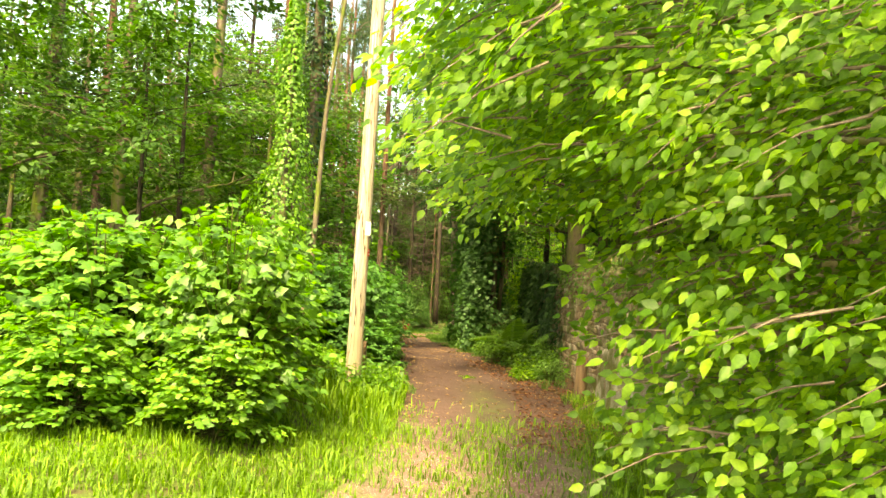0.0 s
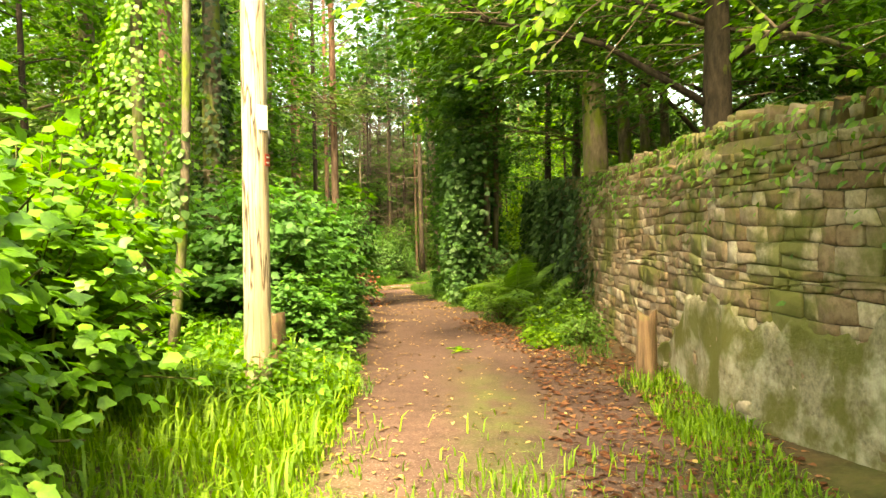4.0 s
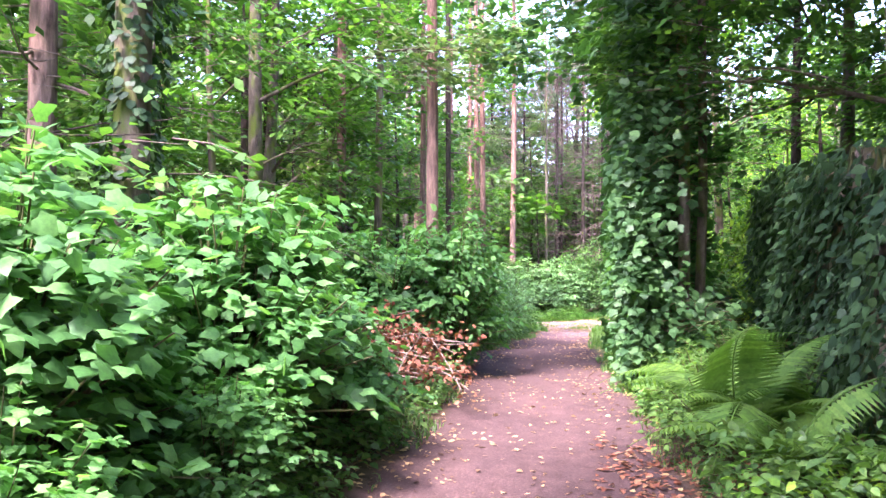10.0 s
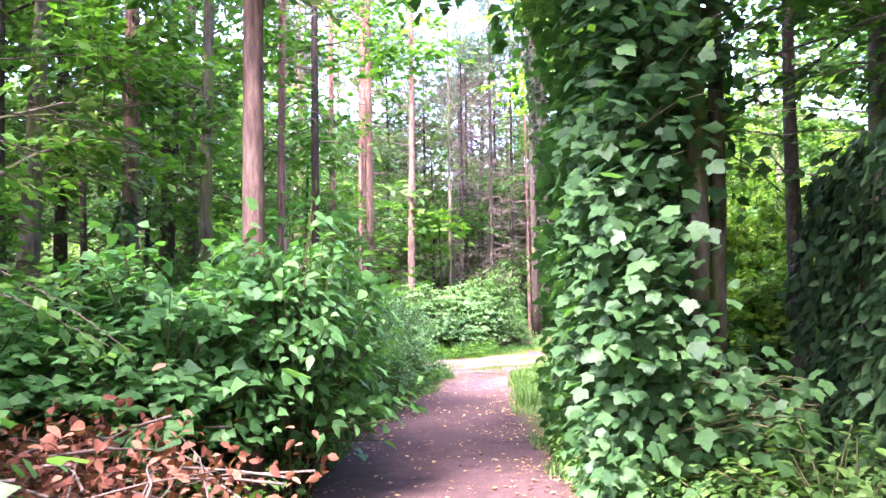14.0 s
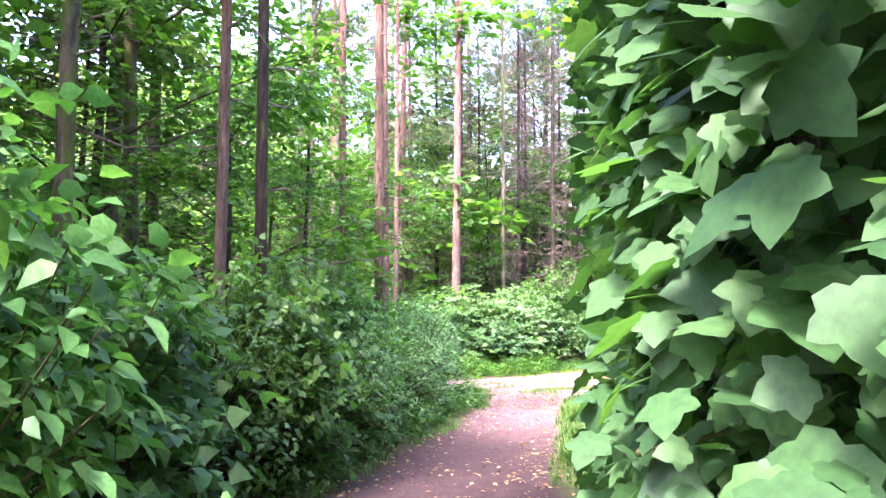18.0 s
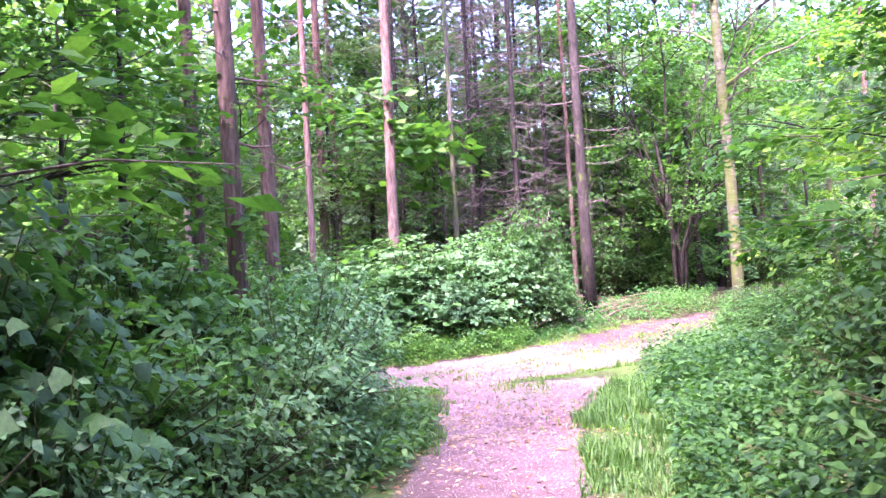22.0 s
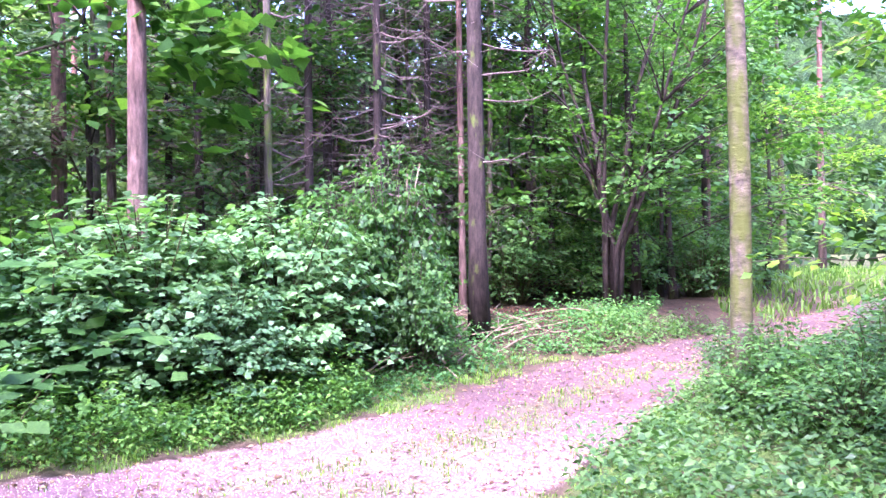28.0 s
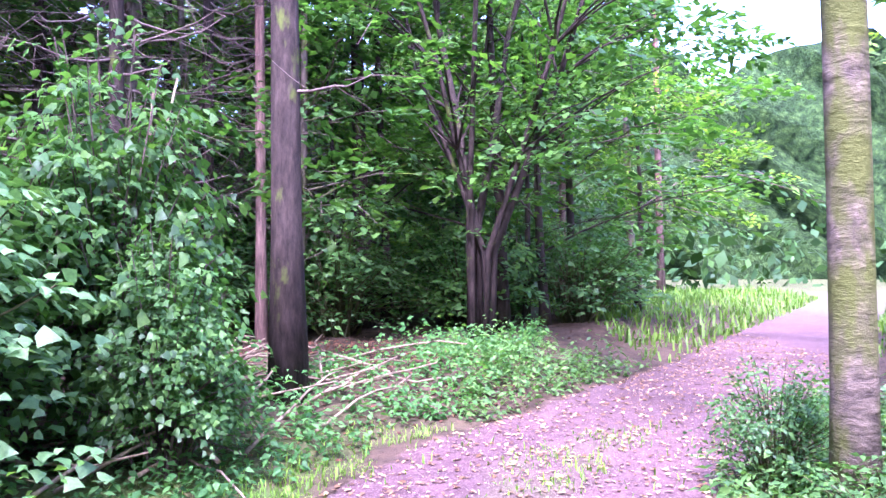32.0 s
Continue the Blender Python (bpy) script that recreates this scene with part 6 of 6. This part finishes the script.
undergrowth("low_cover", "low green plants on the floor of the wood", 2600, lambda x, y: (track_side(x, y) > 0.8) * 1.0, (-16, -5.5, 10, 48), 0.4, 0.09, 66, "dark_shrub", "simple")
undergrowth("pole_weeds", "weeds round the foot of the telegraph pole", 950, lambda x, y: (track_side(x, y) > 0.1) * 1.0, (-4.2, -1.7, 10.6, 13.4), 0.4, 0.07, 67, "shrub")
undergrowth("yellow_weeds", "yellow-green ground elder at the wall's foot", 120, lambda x, y: 1.0 + 0 * x, (-0.35, 0.45, 14.2, 16.0), 0.42, 0.07, 68, "fresh")


def fallen_leaves(name, label, n, keep, box, size, seed, mat="litter"):
    r = np.random.default_rng(seed)
    p = scatter(r, n, keep, *box)
    pos = np.stack([p[:, 0], p[:, 1], land(p[:, 0], p[:, 1]) + 0.012], -1)
    a = r.uniform(0, 6.28, n)
    g = Pile()
    leaves(g, pos, np.stack([np.cos(a), np.sin(a), r.normal(0, 0.1, n)], -1), unit(np.array([0, 0, 1.0]) + jitter(r, n, 0.22)), size * r.uniform(0.5, 1.4, n), "ovate")
    tagged(part(name, g.mesh(name), M[mat]), label, "fallen leaves", kind="stuff")


edge_litter = lambda x, y: np.where(track_side(x, y) < 0.15, 0.25 + 0.75 * smooth(-0.75, 0.05, track_side(x, y)), 0.35) * (wob(x, y, 2.2, 1) > -0.9)
fallen_leaves("path_litter", "dry fallen leaves and bits of twig on the path", 9000, edge_litter, (-5.5, 1.0, 8, 32), 0.042, 71)
fallen_leaves("wall_litter", "red-brown dead leaves heaped at the wall's foot", 2600, lambda x, y: (np.abs(x - np.interp(y, PATH_Y, PATH_X + PATH_W)) < 0.55 + 0.25 * (y < 13)) * 1.0, (-1.5, 1.3, 8.5, 17.5), 0.055, 72, "dead")
fallen_leaves("needle_litter", "rust-brown dead needles and leaves under the pines", 4200, lambda x, y: (track_side(x, y) > 0.25) * np.exp(-((x + 4.8) / 2.0) ** 2 - ((y - 42.4) / 1.8) ** 2), (-8, -2, 39, 46), 0.038, 73, "dead")
fallen_leaves("clearing_litter", "pale bits of bark and leaf on the gravelly track", 9500, lambda x, y: (track_side(x, y) < 0) * 1.0, (-8, 1, 30, 48), 0.036, 74)
fallen_leaves("yellow_leaves", "fresh yellow leaves fallen on the path", 22, lambda x, y: np.exp(-((x + 1.08) / 0.12) ** 2 - ((y - 14.2) / 0.12) ** 2), (-1.5, -0.6, 13.8, 14.6), 0.08, 75, "fresh")


# ivy over the far part of the wall
def build_wall_ivy():
    r = np.random.default_rng(81)
    g = Pile()
    n = 9000
    s = r.uniform(0, 1, n) ** 0.75 * (WALL_S[-1] - 11.2) + 11.2
    s = np.minimum(s, WALL_S[-1] + 0.12)
    pp = [wall_at(min(q, WALL_S[-1] - 0.01)) for q in s]
    p, nn = np.array([q[0] for q in pp]), np.array([q[1] for q in pp])
    top = np.array([wall_top(q) for q in np.minimum(s, WALL_S[-1] - 0.01)])
    z0 = land(p[:, 0], p[:, 1])
    z = z0 + (top + 0.18 - z0) * r.uniform(0, 1, n) ** 0.8
    cover = smooth(11.2, 14.0, s)
    keep = r.uniform(0, 1, n) < cover
    off = r.uniform(0.02, 0.26, n) * (0.6 + 0.4 * np.sin(s * 2.2 + z * 3))
    over = np.clip(z - top, 0, 0.3)
    back = r.uniform(0, 0.5, n) * (over > 0)
    pos = np.stack([p[:, 0] + nn[:, 0] * (off - back), p[:, 1] + nn[:, 1] * (off - back), z], -1)
    out = np.stack([nn[:, 0], nn[:, 1], 0 * s], -1)
    pos, out = pos[keep], out[keep]
    m = len(pos)
    leaves(g, pos, unit(-np.array([0, 0, 0.9]) + 0.45 * out + jitter(r, m, 0.4)), unit(out + [0, 0, 0.5] + jitter(r, m, 0.35)), 0.085 * r.uniform(0.6, 1.3, m), "ivy")
    tagged(part("wall_ivy", g.mesh("wall_ivy"), M["ivy"]), "dense dark ivy hanging over the far part of the wall", "ivy", kind="stuff")
    g = Pile()
    m = 1000
    s = r.uniform(4.0, 12.5, m)
    pp = [wall_at(q) for q in s]
    p, nn = np.array([q[0] for q in pp]), np.array([q[1] for q in pp])
    z = np.array([wall_top(q) for q in s]) - np.abs(r.normal(0, 0.28, m)) + 0.12
    out = np.stack([nn[:, 0], nn[:, 1], 0 * s], -1)
    pos = np.stack([p[:, 0] + nn[:, 0] * 0.05, p[:, 1] + nn[:, 1] * 0.05, z], -1)
    leaves(g, pos, unit(jitter(r, m, 0.5) - [0, 0, 0.6] + 0.6 * out), unit(out + [0, 0, 0.8] + jitter(r, m, 0.3)), 0.06 * r.uniform(0.6, 1.3, m), "ovate")
    tagged(part("wall_plants", g.mesh("wall_plants"), M["weed"]), "small weeds rooted in the top courses of the wall", "plant", kind="stuff")


build_wall_ivy()


# ---- the wood beyond ----
def build_far_woods():
    r = np.random.default_rng(91)
    g = Pile()
    n = 70000
    a = r.uniform(0, 2 * np.pi, n)
    rad = r.uniform(30, 46, n)
    x, y = -4 + rad * np.sin(a) * 0.95, 25 + rad * np.cos(a) * 1.15
    z = r.uniform(0, 1, n) ** 1.1 * (15 + 3 * np.sin(a * 7) + 2 * np.sin(a * 17)) * (1 - 0.25 * np.exp(-(np.arctan2(np.sin(a + 0.24), np.cos(a + 0.24)) / 0.3) ** 2))
    gap = (np.abs(x - 12) < 7) & (y > 45) & (z > 4.0)
    keep = (track_side(x, y) > 2.5) & ~gap & ~((y < 5) & (np.abs(x) < 22))
    pos = np.stack([x, y, z], -1)[keep]
    m = len(pos)
    leaves(g, pos, unit(jitter(r, m, 1) - [0, 0, 0.3]), unit(jitter(r, m, 0.7) + [0, 0, 1]), 0.62 * r.uniform(0.5, 1.3, m), "kite")
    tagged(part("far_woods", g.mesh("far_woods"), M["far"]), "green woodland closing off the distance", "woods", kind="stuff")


build_far_woods()


def build_backdrop():
    """The wooded rise that closes the distance all round, as one rumpled mass."""
    n, m = 360, 16
    a = np.linspace(0, 2 * np.pi, n, endpoint=False)
    top = 17 + 2.2 * np.sin(a * 5 + 1) + 1.6 * np.sin(a * 13) + 1.0 * np.sin(a * 31) + 0.6 * np.sin(a * 67)
    open_ = np.exp(-((np.arctan2(np.sin(a + 0.24), np.cos(a + 0.24))) / 0.25) ** 2)
    top = top * (1 - 0.28 * open_)
    top[np.abs(a - np.pi) < 0.7] *= 0.35
    f = np.linspace(0, 1, m)
    rad = 58 + 5 * f[None] ** 2 + 1.4 * np.sin(a[:, None] * 41 + f[None] * 9) * np.sin(f[None] * 14 + a[:, None] * 23) + 0.7 * np.sin(a[:, None] * 97 + f[None] * 31)
    v = np.stack([-4 + rad * np.sin(a)[:, None], 22 + rad * np.cos(a)[:, None] * 1.1, top[:, None] * f[None] - 0.3], -1).reshape(-1, 3)
    i, j = np.meshgrid(np.arange(n), np.arange(m - 1), indexing="ij")
    k = (i + 1) % n
    q = np.stack([i * m + j, k * m + j, k * m + j + 1, i * m + j + 1], -1).reshape(-1, 4)
    mt, nt, b = nodes_of("distant_wood", 0.9)
    pos = nt.nodes.new("ShaderNodeNewGeometry").outputs["Position"]
    # darkest tones stand in for shade among the distant crowns
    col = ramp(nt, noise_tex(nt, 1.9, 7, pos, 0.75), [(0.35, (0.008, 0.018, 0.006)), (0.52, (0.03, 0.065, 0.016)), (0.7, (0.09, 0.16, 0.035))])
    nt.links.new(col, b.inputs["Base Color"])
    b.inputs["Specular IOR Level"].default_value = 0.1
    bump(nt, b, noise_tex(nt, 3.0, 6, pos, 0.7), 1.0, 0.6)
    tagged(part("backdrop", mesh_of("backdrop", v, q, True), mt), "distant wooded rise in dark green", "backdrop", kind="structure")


build_backdrop()
